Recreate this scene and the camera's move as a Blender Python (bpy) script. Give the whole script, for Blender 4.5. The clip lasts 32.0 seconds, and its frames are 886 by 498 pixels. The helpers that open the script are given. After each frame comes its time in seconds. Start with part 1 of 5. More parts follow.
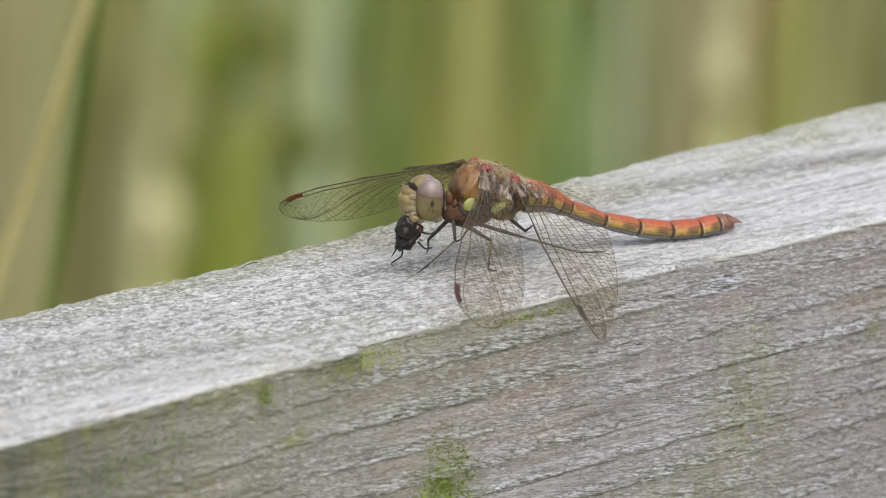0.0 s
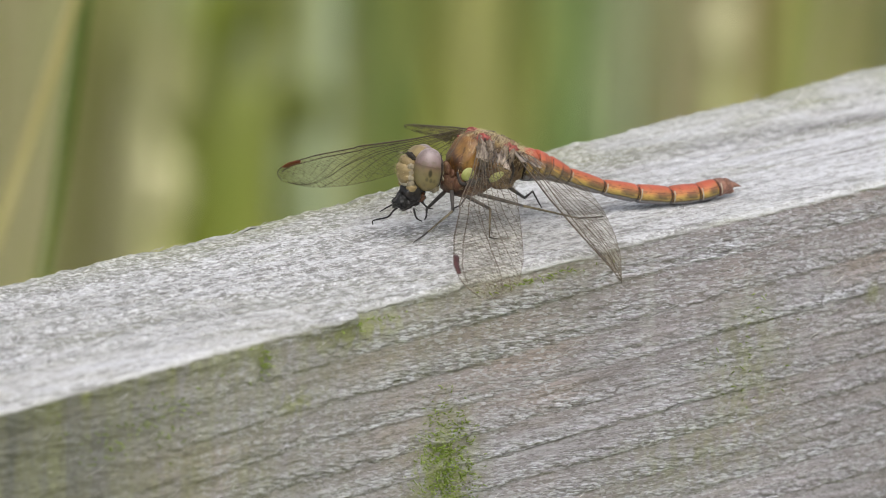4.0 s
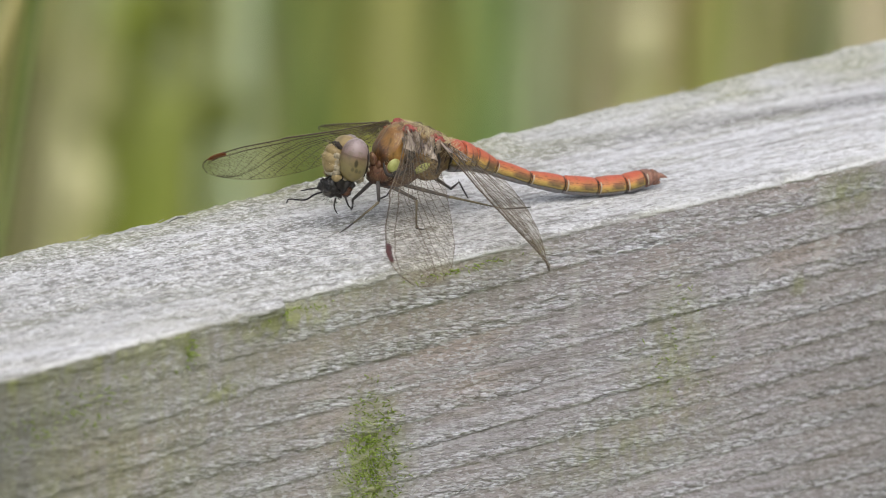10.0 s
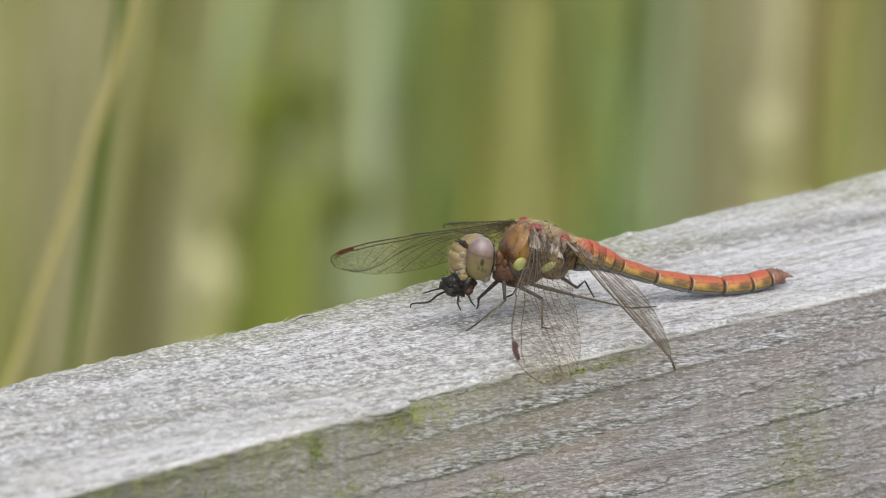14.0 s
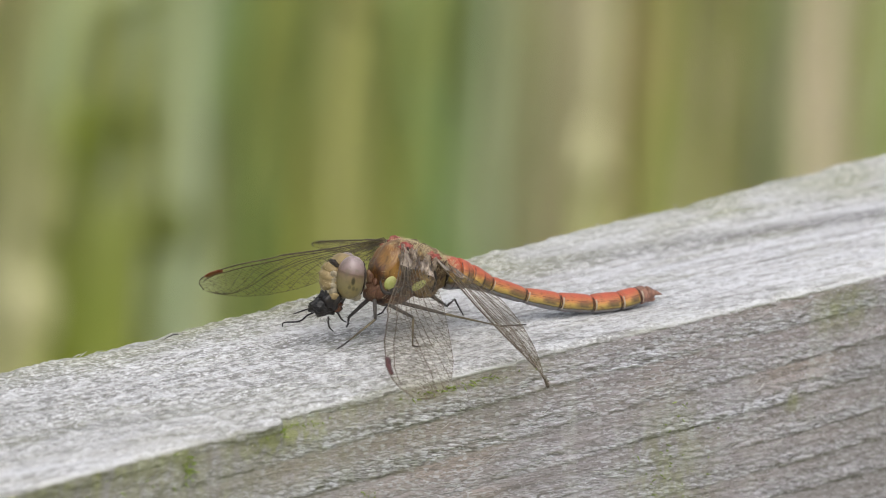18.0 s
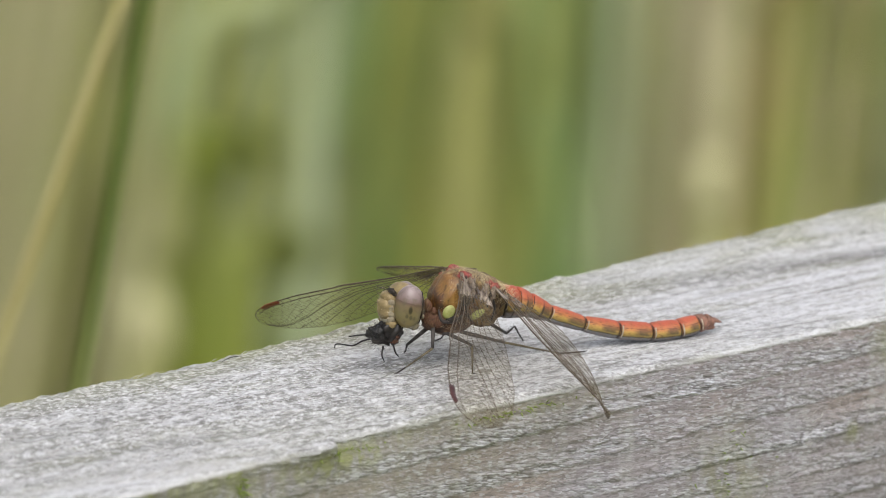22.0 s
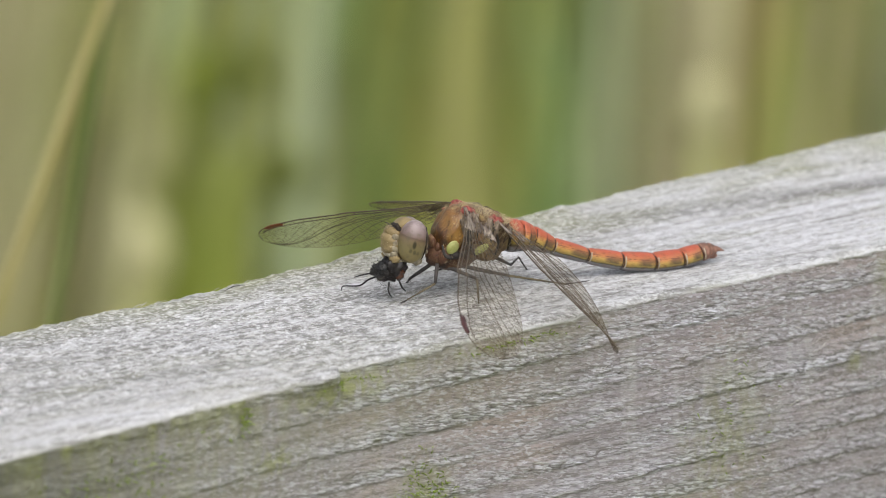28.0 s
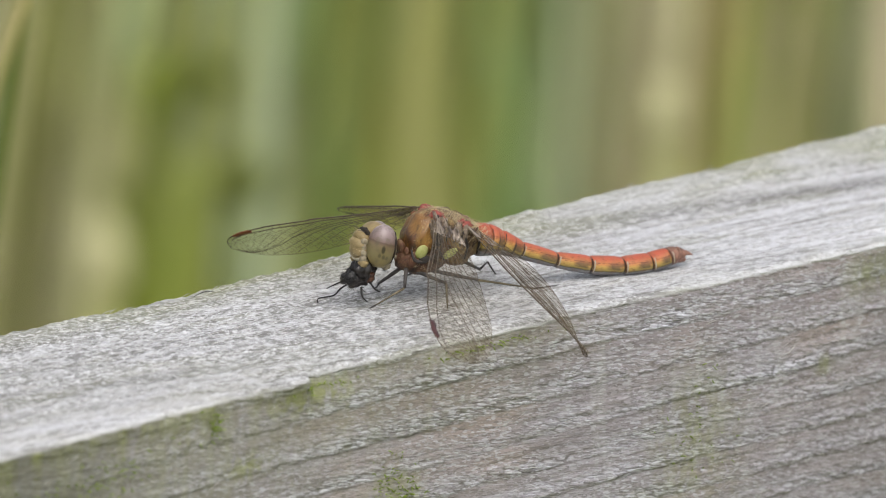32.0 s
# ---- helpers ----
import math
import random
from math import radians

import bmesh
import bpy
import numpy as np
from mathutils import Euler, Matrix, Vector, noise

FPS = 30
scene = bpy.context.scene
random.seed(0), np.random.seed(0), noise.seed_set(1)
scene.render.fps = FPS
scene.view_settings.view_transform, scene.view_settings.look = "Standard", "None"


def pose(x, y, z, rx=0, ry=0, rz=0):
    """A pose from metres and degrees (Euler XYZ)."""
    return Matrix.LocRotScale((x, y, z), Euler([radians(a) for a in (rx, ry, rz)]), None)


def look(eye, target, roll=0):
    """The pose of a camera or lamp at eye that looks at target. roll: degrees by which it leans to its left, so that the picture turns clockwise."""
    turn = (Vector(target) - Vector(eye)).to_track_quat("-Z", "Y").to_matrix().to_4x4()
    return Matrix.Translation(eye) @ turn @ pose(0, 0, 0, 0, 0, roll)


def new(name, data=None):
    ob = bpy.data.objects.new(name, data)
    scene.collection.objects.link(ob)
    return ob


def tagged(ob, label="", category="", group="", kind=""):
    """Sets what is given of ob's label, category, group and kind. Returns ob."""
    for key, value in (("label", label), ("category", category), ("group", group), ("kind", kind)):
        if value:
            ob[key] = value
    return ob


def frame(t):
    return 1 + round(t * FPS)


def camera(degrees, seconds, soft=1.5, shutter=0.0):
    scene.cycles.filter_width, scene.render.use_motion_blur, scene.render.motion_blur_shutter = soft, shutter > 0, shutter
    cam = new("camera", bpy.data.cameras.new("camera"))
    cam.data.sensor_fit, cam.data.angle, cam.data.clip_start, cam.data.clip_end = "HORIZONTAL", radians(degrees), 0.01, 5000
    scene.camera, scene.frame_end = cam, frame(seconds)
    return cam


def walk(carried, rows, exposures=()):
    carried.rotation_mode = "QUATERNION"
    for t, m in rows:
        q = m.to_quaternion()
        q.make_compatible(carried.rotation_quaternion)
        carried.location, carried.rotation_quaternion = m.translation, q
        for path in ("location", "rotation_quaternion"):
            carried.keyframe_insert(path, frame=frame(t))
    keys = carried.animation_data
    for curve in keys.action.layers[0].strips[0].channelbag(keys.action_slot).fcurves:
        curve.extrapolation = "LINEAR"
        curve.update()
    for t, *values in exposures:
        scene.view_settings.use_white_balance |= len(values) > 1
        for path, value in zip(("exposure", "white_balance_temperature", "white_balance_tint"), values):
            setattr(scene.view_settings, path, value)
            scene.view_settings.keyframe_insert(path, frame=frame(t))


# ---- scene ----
# Telephoto lens, focused on the insect; the reeds behind are far out of focus.
cam = camera(4.703, 32.0, soft=1.0)
cam.data.dof.use_dof = True
cam.data.dof.focus_distance = 1.147
cam.data.dof.aperture_fstop = 41.0
# seconds, eye, yaw, pitch, roll
PATH = [
    (0.0, -0.71730, -0.81964, 1.38844, -40.5532, -17.0208, 0.3823),
    (0.5, -0.71628, -0.82038, 1.38878, -40.4342, -17.0247, 0.3367),
    (1.0, -0.71537, -0.82100, 1.38918, -40.2992, -16.9552, 0.2499),
    (1.5, -0.71593, -0.82034, 1.38962, -40.3636, -16.9373, 0.2308),
    (2.0, -0.71664, -0.81960, 1.38994, -40.4554, -17.0185, 0.2674),
    (2.5, -0.71674, -0.81966, 1.38958, -40.6423, -17.0418, 0.2029),
    (3.0, -0.71673, -0.81984, 1.38916, -40.7608, -17.0545, 0.2774),
    (3.5, -0.71673, -0.81987, 1.38909, -40.5885, -17.2442, 0.2716),
    (5.5, -0.71714, -0.81977, 1.38847, -40.4679, -17.0897, 0.1537),
    (6.0, -0.71713, -0.81978, 1.38846, -40.6002, -17.0053, 0.2354),
    (6.5, -0.71710, -0.81984, 1.38839, -40.6620, -16.8127, 0.2478),
    (7.0, -0.71700, -0.81990, 1.38842, -40.7302, -16.7153, 0.4201),
    (7.5, -0.71658, -0.81997, 1.38914, -40.7015, -16.7483, 0.4349),
    (8.0, -0.71621, -0.82003, 1.38978, -40.6105, -16.8563, 0.4472),
    (8.5, -0.71642, -0.82004, 1.38931, -40.5681, -16.8862, 0.5142),
    (9.0, -0.71682, -0.82000, 1.38855, -40.7896, -16.9334, 0.4802),
    (9.5, -0.71762, -0.81980, 1.38736, -40.8969, -17.0534, 0.5230),
    (10.0, -0.71834, -0.81960, 1.38632, -41.0104, -17.1447, 0.5620),
    (10.5, -0.71823, -0.81958, 1.38659, -41.0718, -17.0756, 0.5806),
    (11.0, -0.71802, -0.81954, 1.38716, -40.9120, -16.9490, 0.5487),
    (11.5, -0.71809, -0.81914, 1.38801, -40.6228, -16.9178, 0.6113),
    (12.0, -0.71818, -0.81879, 1.38869, -40.5491, -16.8302, 0.6099),
    (12.5, -0.71811, -0.81907, 1.38812, -40.4820, -16.8617, 0.4942),
    (13.0, -0.71803, -0.81941, 1.38744, -40.3764, -16.8636, 0.4496),
    (13.5, -0.71802, -0.81947, 1.38733, -40.3333, -16.7564, 0.4680),
    (15.5, -0.71777, -0.81880, 1.38952, -40.3435, -16.5963, 0.6123),
    (16.0, -0.71776, -0.81865, 1.38992, -40.6754, -16.6149, 0.6425),
    (16.5, -0.71787, -0.81891, 1.38902, -40.7033, -16.6951, 0.5794),
    (17.0, -0.71852, -0.81895, 1.38755, -40.8711, -16.7542, 0.5561),
    (17.5, -0.72183, -0.81640, 1.38686, -41.1644, -16.6731, 0.5080),
    (18.0, -0.72496, -0.81387, 1.38646, -41.4826, -16.5288, 0.7364),
    (18.5, -0.72446, -0.81413, 1.38687, -41.6130, -16.5120, 1.0183),
    (19.0, -0.72342, -0.81483, 1.38734, -41.5588, -16.6915, 1.3014),
    (19.5, -0.72302, -0.81517, 1.38737, -41.4795, -16.8153, 1.3877),
    (20.0, -0.72249, -0.81567, 1.38725, -41.3286, -16.7475, 1.3628),
    (20.5, -0.72061, -0.81746, 1.38680, -41.1934, -16.8121, 1.3439),
    (21.0, -0.71863, -0.81933, 1.38637, -40.9852, -16.8495, 1.2823),
    (21.5, -0.71746, -0.82030, 1.38644, -40.7357, -16.5452, 1.1347),
    (22.0, -0.71655, -0.82100, 1.38666, -40.5789, -16.4114, 1.1661),
    (22.5, -0.71626, -0.82101, 1.38725, -40.6411, -16.4129, 1.1640),
    (23.0, -0.71600, -0.82107, 1.38766, -40.5753, -16.4955, 1.1922),
    (23.5, -0.71529, -0.82211, 1.38659, -40.5332, -16.5262, 1.1903),
    (24.0, -0.71474, -0.82309, 1.38531, -40.3290, -16.5427, 1.1509),
    (24.5, -0.71479, -0.82326, 1.38479, -40.1678, -16.5086, 1.1164),
    (26.5, -0.71694, -0.82039, 1.38733, -40.2518, -16.9049, 1.0061),
    (27.0, -0.71719, -0.81998, 1.38783, -40.3526, -17.1242, 1.0464),
    (27.5, -0.71735, -0.81979, 1.38796, -40.5496, -16.9668, 1.1173),
    (28.0, -0.71737, -0.81988, 1.38770, -40.6415, -16.8420, 1.2183),
    (28.5, -0.71743, -0.81990, 1.38751, -40.6293, -16.8984, 1.2639),
    (29.0, -0.71753, -0.81987, 1.38736, -40.6756, -16.8258, 1.2442),
    (29.5, -0.71776, -0.81968, 1.38736, -40.6805, -16.8088, 1.2566),
    (30.0, -0.71796, -0.81941, 1.38760, -40.7313, -16.8147, 1.3132),
    (30.5, -0.71781, -0.81935, 1.38807, -40.8018, -16.9077, 1.2529),
    (31.0, -0.71777, -0.81937, 1.38811, -40.8831, -17.0260, 1.2972),
    (31.5, -0.71841, -0.81907, 1.38748, -40.7465, -16.9426, 1.1429),
    (32.0, -0.71874, -0.81886, 1.38732, -40.9024, -16.7928, 1.0452),
]
walk(cam, [(t, pose(x, y, z, 90 + pitch, 0, yaw) @ pose(0, 0, 0, 0, 0, roll)) for t, x, y, z, yaw, pitch, roll in PATH],
     [(0.0, 0.2, 6500, 10), (32.0, 0.2, 6500, 10)])

MM = 0.001
RAIL_TOP = 1.05           # height of the rail's top face
RAIL_DEEP = 0.0312        # front to back
RAIL_TALL = 0.095
BASE = pose(0, 0.0131, RAIL_TOP, 0, 0, -15.1)   # the dragonfly's place on the rail: x to its tail, y to its right

# ---- light: a bright overcast sky ----
SUN_HIGH, SUN_ROUND = 58.0, 205.0
world = bpy.data.worlds.new("overcast_sky")
scene.world = world
world.use_nodes = True
sky = world.node_tree.nodes.new("ShaderNodeTexSky")
sky.sky_type, sky.sun_disc = "NISHITA", False
sky.sun_elevation, sky.sun_rotation = radians(SUN_HIGH), radians(SUN_ROUND)
sky.dust_density, sky.air_density = 4.0, 1.0
veil = world.node_tree.nodes.new("ShaderNodeHueSaturation")   # cloud greys the blue
veil.inputs["Saturation"].default_value = 0.35
world.node_tree.links.new(sky.outputs[0], veil.inputs["Color"])
world.node_tree.links.new(veil.outputs[0], world.node_tree.nodes["Background"].inputs[0])
world.node_tree.nodes["Background"].inputs[1].default_value = 0.165
sun = new("sun", bpy.data.lights.new("sun", "SUN"))
sun.data.energy, sun.data.angle, sun.data.color = 1.1, radians(65), (1.0, 0.95, 0.88)
SUN_TO = Vector((math.sin(radians(SUN_ROUND)) * math.cos(radians(SUN_HIGH)), math.cos(radians(SUN_ROUND)) * math.cos(radians(SUN_HIGH)), math.sin(radians(SUN_HIGH))))
sun.matrix_world = look(SUN_TO * 20, (0, 0, 0))


# ---- materials ----
class Mat:
    """A node material, built node by node."""

    def __init__(self, name, rough=0.8, spec=0.3):
        self.m = bpy.data.materials.new(name)
        self.m.use_nodes = True
        self.t = self.m.node_tree
        self.b = self.t.nodes["Principled BSDF"]
        self.b.inputs["Roughness"].default_value = rough
        self.b.inputs["Specular IOR Level"].default_value = spec

    def put(self, socket, value):
        if isinstance(value, bpy.types.NodeSocket):
            self.t.links.new(value, socket)
        elif isinstance(value, tuple) and len(value) == 3 and socket.type == "RGBA":
            socket.default_value = (*value, 1)
        else:
            socket.default_value = value

    def coords(self, kind="Object", scale=(1, 1, 1), turn=(0, 0, 0)):
        c = self.t.nodes.new("ShaderNodeTexCoord")
        r, g = self.t.nodes.new("ShaderNodeMapping"), self.t.nodes.new("ShaderNodeMapping")
        self.t.links.new(c.outputs[kind], r.inputs[0])
        r.inputs["Rotation"].default_value = [radians(a) for a in turn]
        self.t.links.new(r.outputs[0], g.inputs[0])
        g.inputs["Scale"].default_value = scale
        return g.outputs[0]

    def noise(self, at, scale=1.0, detail=3.0, rough=0.6, warp=0.0):
        n = self.t.nodes.new("ShaderNodeTexNoise")
        self.put(n.inputs["Vector"], at)
        for key, v in (("Scale", scale), ("Detail", detail), ("Roughness", rough), ("Distortion", warp)):
            n.inputs[key].default_value = v
        return n.outputs["Fac"]

    def cells(self, at, scale=1.0, out="Distance"):
        n = self.t.nodes.new("ShaderNodeTexVoronoi")
        self.put(n.inputs["Vector"], at)
        n.inputs["Scale"].default_value = scale
        return n.outputs[out]

    def scaled(self, at, size):
        n = self.t.nodes.new("ShaderNodeVectorMath")
        n.operation = "MULTIPLY"
        self.put(n.inputs[0], at)
        n.inputs[1].default_value = size
        return n.outputs[0]

    def warped(self, at, scale, amount):
        """Coordinates pushed about by a noise, so that cells lose their straight sides."""
        n = self.t.nodes.new("ShaderNodeTexNoise")
        self.put(n.inputs["Vector"], at)
        n.inputs["Scale"].default_value, n.inputs["Detail"].default_value = scale, 3.0
        m = self.t.nodes.new("ShaderNodeVectorMath")
        m.operation = "MULTIPLY_ADD"
        self.put(m.inputs[0], n.outputs["Color"])
        m.inputs[1].default_value = (amount, amount, amount)
        self.put(m.inputs[2], at)
        return m.outputs[0]

    def ramp(self, fac, stops, mode="LINEAR"):
        r = self.t.nodes.new("ShaderNodeValToRGB")
        r.color_ramp.interpolation = mode
        while len(r.color_ramp.elements) < len(stops):
            r.color_ramp.elements.new(0.5)
        for e, (p, c) in zip(r.color_ramp.elements, stops):
            e.position = p
            e.color = (*c, 1) if isinstance(c, tuple) else (c, c, c, 1)
        self.put(r.inputs[0], fac)
        return r.outputs[0]

    def mix(self, fac, a, b, blend="MIX"):
        n = self.t.nodes.new("ShaderNodeMix")
        n.data_type, n.blend_type = "RGBA", blend
        self.put(n.inputs["Factor"], fac)
        self.put(n.inputs[6], a)
        self.put(n.inputs[7], b)
        return n.outputs[2]

    def math(self, op, a, b=0.0, c=0.0):
        n = self.t.nodes.new("ShaderNodeMath")
        n.operation = op
        for s, v in zip(n.inputs, (a, b, c)):
            self.put(s, v)
        return n.outputs[0]

    def split(self, at):
        n = self.t.nodes.new("ShaderNodeSeparateXYZ")
        self.put(n.inputs[0], at)
        return n.outputs

    def near(self, at, place, size):
        """1 at a place, falling to 0 at size (an ellipsoid)."""
        n = self.t.nodes.new("ShaderNodeMapping")
        self.put(n.inputs[0], at)
        n.inputs["Location"].default_value = [-p / s for p, s in zip(place, size)]
        n.inputs["Scale"].default_value = [1 / s for s in size]
        g = self.t.nodes.new("ShaderNodeTexGradient")
        g.gradient_type = "SPHERICAL"
        self.t.links.new(n.outputs[0], g.inputs[0])
        return g.outputs["Fac"]

    def shifted(self):
        """Object coordinates moved by the object's place, so that no two leaves share a pattern."""
        n = self.t.nodes.new("ShaderNodeVectorMath")
        self.put(n.inputs[0], self.coords())
        self.put(n.inputs[1], self.t.nodes.new("ShaderNodeObjectInfo").outputs["Location"])
        return n.outputs[0]

    def random(self):
        return self.t.nodes.new("ShaderNodeObjectInfo").outputs["Random"]

    def island(self):
        return self.t.nodes.new("ShaderNodeNewGeometry").outputs["Random Per Island"]

    def colour(self, c):
        self.put(self.b.inputs["Base Color"], c)
        return self

    def bump(self, height, strength=0.3, distance=0.0002):
        n = self.t.nodes.new("ShaderNodeBump")
        n.inputs["Strength"].default_value, n.inputs["Distance"].default_value = strength, distance
        self.put(n.inputs["Height"], height)
        self.t.links.new(n.outputs[0], self.b.inputs["Normal"])
        return self


def rail_wood():
    k = Mat("weathered_wood", 0.85, 0.25)
    at = k.coords()
    x, y, z = k.split(at)
    patch = k.noise(k.coords(scale=(60, 130, 130)), 1.0, 4, 0.6, 0.5)
    patch2 = k.noise(k.coords(scale=(35, 90, 120)), 1.0, 3, 0.55)
    # ---- bleached top: lanes along the slanting grain, chalky flakes, lichen, a whiter band along the front arris
    lanes = k.noise(k.coords(scale=(26, 330, 330), turn=(0, 0, 7)), 1.0, 4, 0.6, 0.4)
    streak = k.noise(k.coords(scale=(60, 620, 620), turn=(0, 0, 6)), 1.0, 4, 0.62, 0.3)
    hair = k.noise(k.coords(scale=(130, 1700, 1700), turn=(0, 0, 5)), 1.0, 3, 0.6, 0.4)
    flake = k.ramp(k.noise(k.coords(scale=(520, 900, 900), turn=(0, 0, 8)), 1.0, 5, 0.72, 0.2), [(0.40, 0.0), (0.60, 1.0)])
    chip = k.ramp(k.noise(k.coords(scale=(1500, 2300, 2300), turn=(0, 0, 16)), 1.0, 3, 0.6, 0.5), [(0.38, 0.0), (0.62, 1.0)])
    right = k.ramp(k.math("MULTIPLY_ADD", x, 14.0, 0.32), [(0.0, 0.0), (1.0, 1.0)])
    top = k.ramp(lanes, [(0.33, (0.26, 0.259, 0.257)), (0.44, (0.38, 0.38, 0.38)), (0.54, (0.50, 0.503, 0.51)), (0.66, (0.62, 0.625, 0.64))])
    top = k.mix(k.ramp(streak, [(0.36, 0.75), (0.49, 0.0)]), top, (0.225, 0.215, 0.20))
    # lichen stains
    top = k.mix(k.math("MULTIPLY", k.ramp(patch, [(0.48, 0.0), (0.62, 0.5)]), k.ramp(streak, [(0.40, 1.0), (0.60, 0.35)])), top, (0.30, 0.305, 0.20))
    top = k.mix(k.math("MULTIPLY", k.ramp(k.math("MULTIPLY_ADD", x, -10.0, 0.1), [(0.0, 0.0), (0.8, 0.4)]), k.ramp(patch2, [(0.42, 0.1), (0.60, 0.9)])), top, (0.37, 0.385, 0.31))
    # the long grey lane and the white ground beside it
    lane = k.math("ABSOLUTE", k.math("ADD", k.math("MULTIPLY_ADD", x, 0.19, -0.0295), k.math("ADD", y, k.math("MULTIPLY_ADD", lanes, 0.006, -0.003))))
    white = k.math("MULTIPLY", right, k.ramp(k.math("MULTIPLY", lane, 100.0), [(0.15, 0.0), (0.38, 0.8)]))
    top = k.mix(k.math("MULTIPLY", white, k.ramp(streak, [(0.38, 0.25), (0.56, 1.0)])), top, (0.70, 0.71, 0.735))
    grey = k.math("MULTIPLY", k.ramp(k.math("MULTIPLY_ADD", x, 18.0, -0.30), [(0.0, 0.3), (0.8, 1.0)]), k.ramp(k.math("MULTIPLY", lane, 100.0), [(0.06, 1.0), (0.32, 0.0)]))
    top = k.mix(k.math("MULTIPLY", grey, k.ramp(hair, [(0.35, 1.0), (0.65, 0.6)])), top, (0.215, 0.21, 0.207))
    # smooth chalky band at the front arris, yellowish here and there
    wide = k.ramp(k.math("MULTIPLY_ADD", x, -20.0, -0.35), [(0.0, 0.12), (0.6, 1.0)])
    band = k.math("MULTIPLY", k.ramp(k.math("DIVIDE", k.math("MULTIPLY", y, 100.0), k.math("MULTIPLY_ADD", patch2, 1.2, 0.2)), [(0.25, 1.0), (0.55, 0.7), (0.95, 0.0)]), k.math("MULTIPLY", wide, k.ramp(streak, [(0.38, 0.45), (0.52, 1.0)])))
    top = k.mix(k.math("MULTIPLY", band, 0.9), top, k.mix(k.ramp(patch, [(0.42, 0.0), (0.62, 0.45)]), (0.64, 0.645, 0.66), (0.47, 0.455, 0.38)))
    # flakes and chips, coarser and more open where the wood is older
    strong = k.math("MULTIPLY", k.math("MULTIPLY_ADD", right, -0.5, 1.0), k.math("MULTIPLY_ADD", band, -0.6, 1.0))
    strong = k.math("MULTIPLY", strong, k.ramp(k.math("MULTIPLY_ADD", z, 2500.0, 1.0), [(0.1, 0.15), (0.9, 1.0)]))
    top = k.mix(k.math("MULTIPLY", k.ramp(flake, [(0.50, 0.0), (0.88, 0.75)]), strong), top, (0.66, 0.665, 0.68))
    top = k.mix(k.math("MULTIPLY", k.ramp(flake, [(0.05, 0.75), (0.42, 0.0)]), strong), top, (0.21, 0.205, 0.195))
    top = k.mix(k.math("MULTIPLY", k.ramp(chip, [(0.68, 0.0), (0.92, 0.85)]), strong), top, (0.76, 0.765, 0.775))
    top = k.mix(k.math("MULTIPLY", k.ramp(chip, [(0.04, 0.6), (0.26, 0.0)]), strong), top, (0.18, 0.175, 0.16))
    top = k.mix(k.ramp(hair, [(0.33, 0.75), (0.42, 0.0)]), top, (0.19, 0.182, 0.165))
    # grey-green growth along the back arris
    rear = k.ramp(k.math("MULTIPLY_ADD", y, 100.0, k.math("MULTIPLY_ADD", x, 5.0, -2.2)), [(0.0, 0.0), (0.75, 0.9)])
    top = k.mix(k.math("MULTIPLY", rear, k.ramp(patch, [(0.35, 0.25), (0.6, 1.0)])), top, k.mix(k.ramp(chip, [(0.3, 0.0), (0.8, 1.0)]), (0.25, 0.255, 0.165), (0.56, 0.565, 0.47)))
    # ---- front: growth rings, each a rough torn band over a dark crack, smooth brown-grey wood between them
    tone = k.noise(k.coords(scale=(14, 420, 420), turn=(0, 1.0, 0)), 1.0, 4, 0.6, 0.5)
    thread = k.noise(k.coords(scale=(160, 2300, 2300), turn=(0, -3, 0)), 1.0, 3, 0.65, 0.4)
    fibre = k.noise(k.coords(scale=(1300, 4200, 4200), turn=(0, -9, 8)), 1.0, 3, 0.7, 0.6)
    growth = k.t.nodes.new("ShaderNodeAttribute")
    growth.attribute_name = "growth"
    ring = k.math("FRACT", k.math("ADD", growth.outputs["Fac"], k.math("MULTIPLY_ADD", k.noise(k.coords(scale=(500, 900, 900)), 1.0, 3, 0.7), 0.22, -0.11)))
    line = k.math("FRACT", k.math("ADD", growth.outputs["Fac"], k.math("MULTIPLY_ADD", k.noise(k.coords(scale=(240, 500, 500)), 1.0, 3, 0.6), 0.10, -0.05)))
    some = k.ramp(k.noise(k.coords(scale=(38, 100, 200)), 1.0, 4, 0.65), [(0.36, 0.05), (0.60, 1.0)])
    some = k.math("MULTIPLY", some, k.ramp(k.math("MULTIPLY_ADD", x, 16.0, 1.0), [(0.1, 0.15), (0.6, 1.0)]))
    gape = k.math("MULTIPLY", k.ramp(k.noise(k.coords(scale=(70, 100, 280)), 1.0, 3, 0.6), [(0.46, 0.0), (0.60, 1.0)]), k.ramp(k.math("MULTIPLY", z, -100.0), [(0.3, 0.35), (1.2, 1.0)]))
    tear = k.warped(k.coords(turn=(0, -10, 0)), 900, 0.0003)
    scale, scale_edge = k.cells(k.scaled(tear, (900, 4200, 4200)), 1.0, "Color"), k.cells(k.scaled(tear, (900, 4200, 4200)), 1.0)
    crumb, crumb_edge = k.cells(k.scaled(tear, (1700, 6300, 6300)), 1.0, "Color"), k.cells(k.scaled(tear, (1700, 6300, 6300)), 1.0)
    scale, crumb = k.split(scale)[0], k.split(crumb)[1]
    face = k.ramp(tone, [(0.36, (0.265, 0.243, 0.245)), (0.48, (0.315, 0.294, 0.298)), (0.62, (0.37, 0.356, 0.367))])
    brown = k.ramp(patch2, [(0.46, 0.0), (0.64, 0.55)])
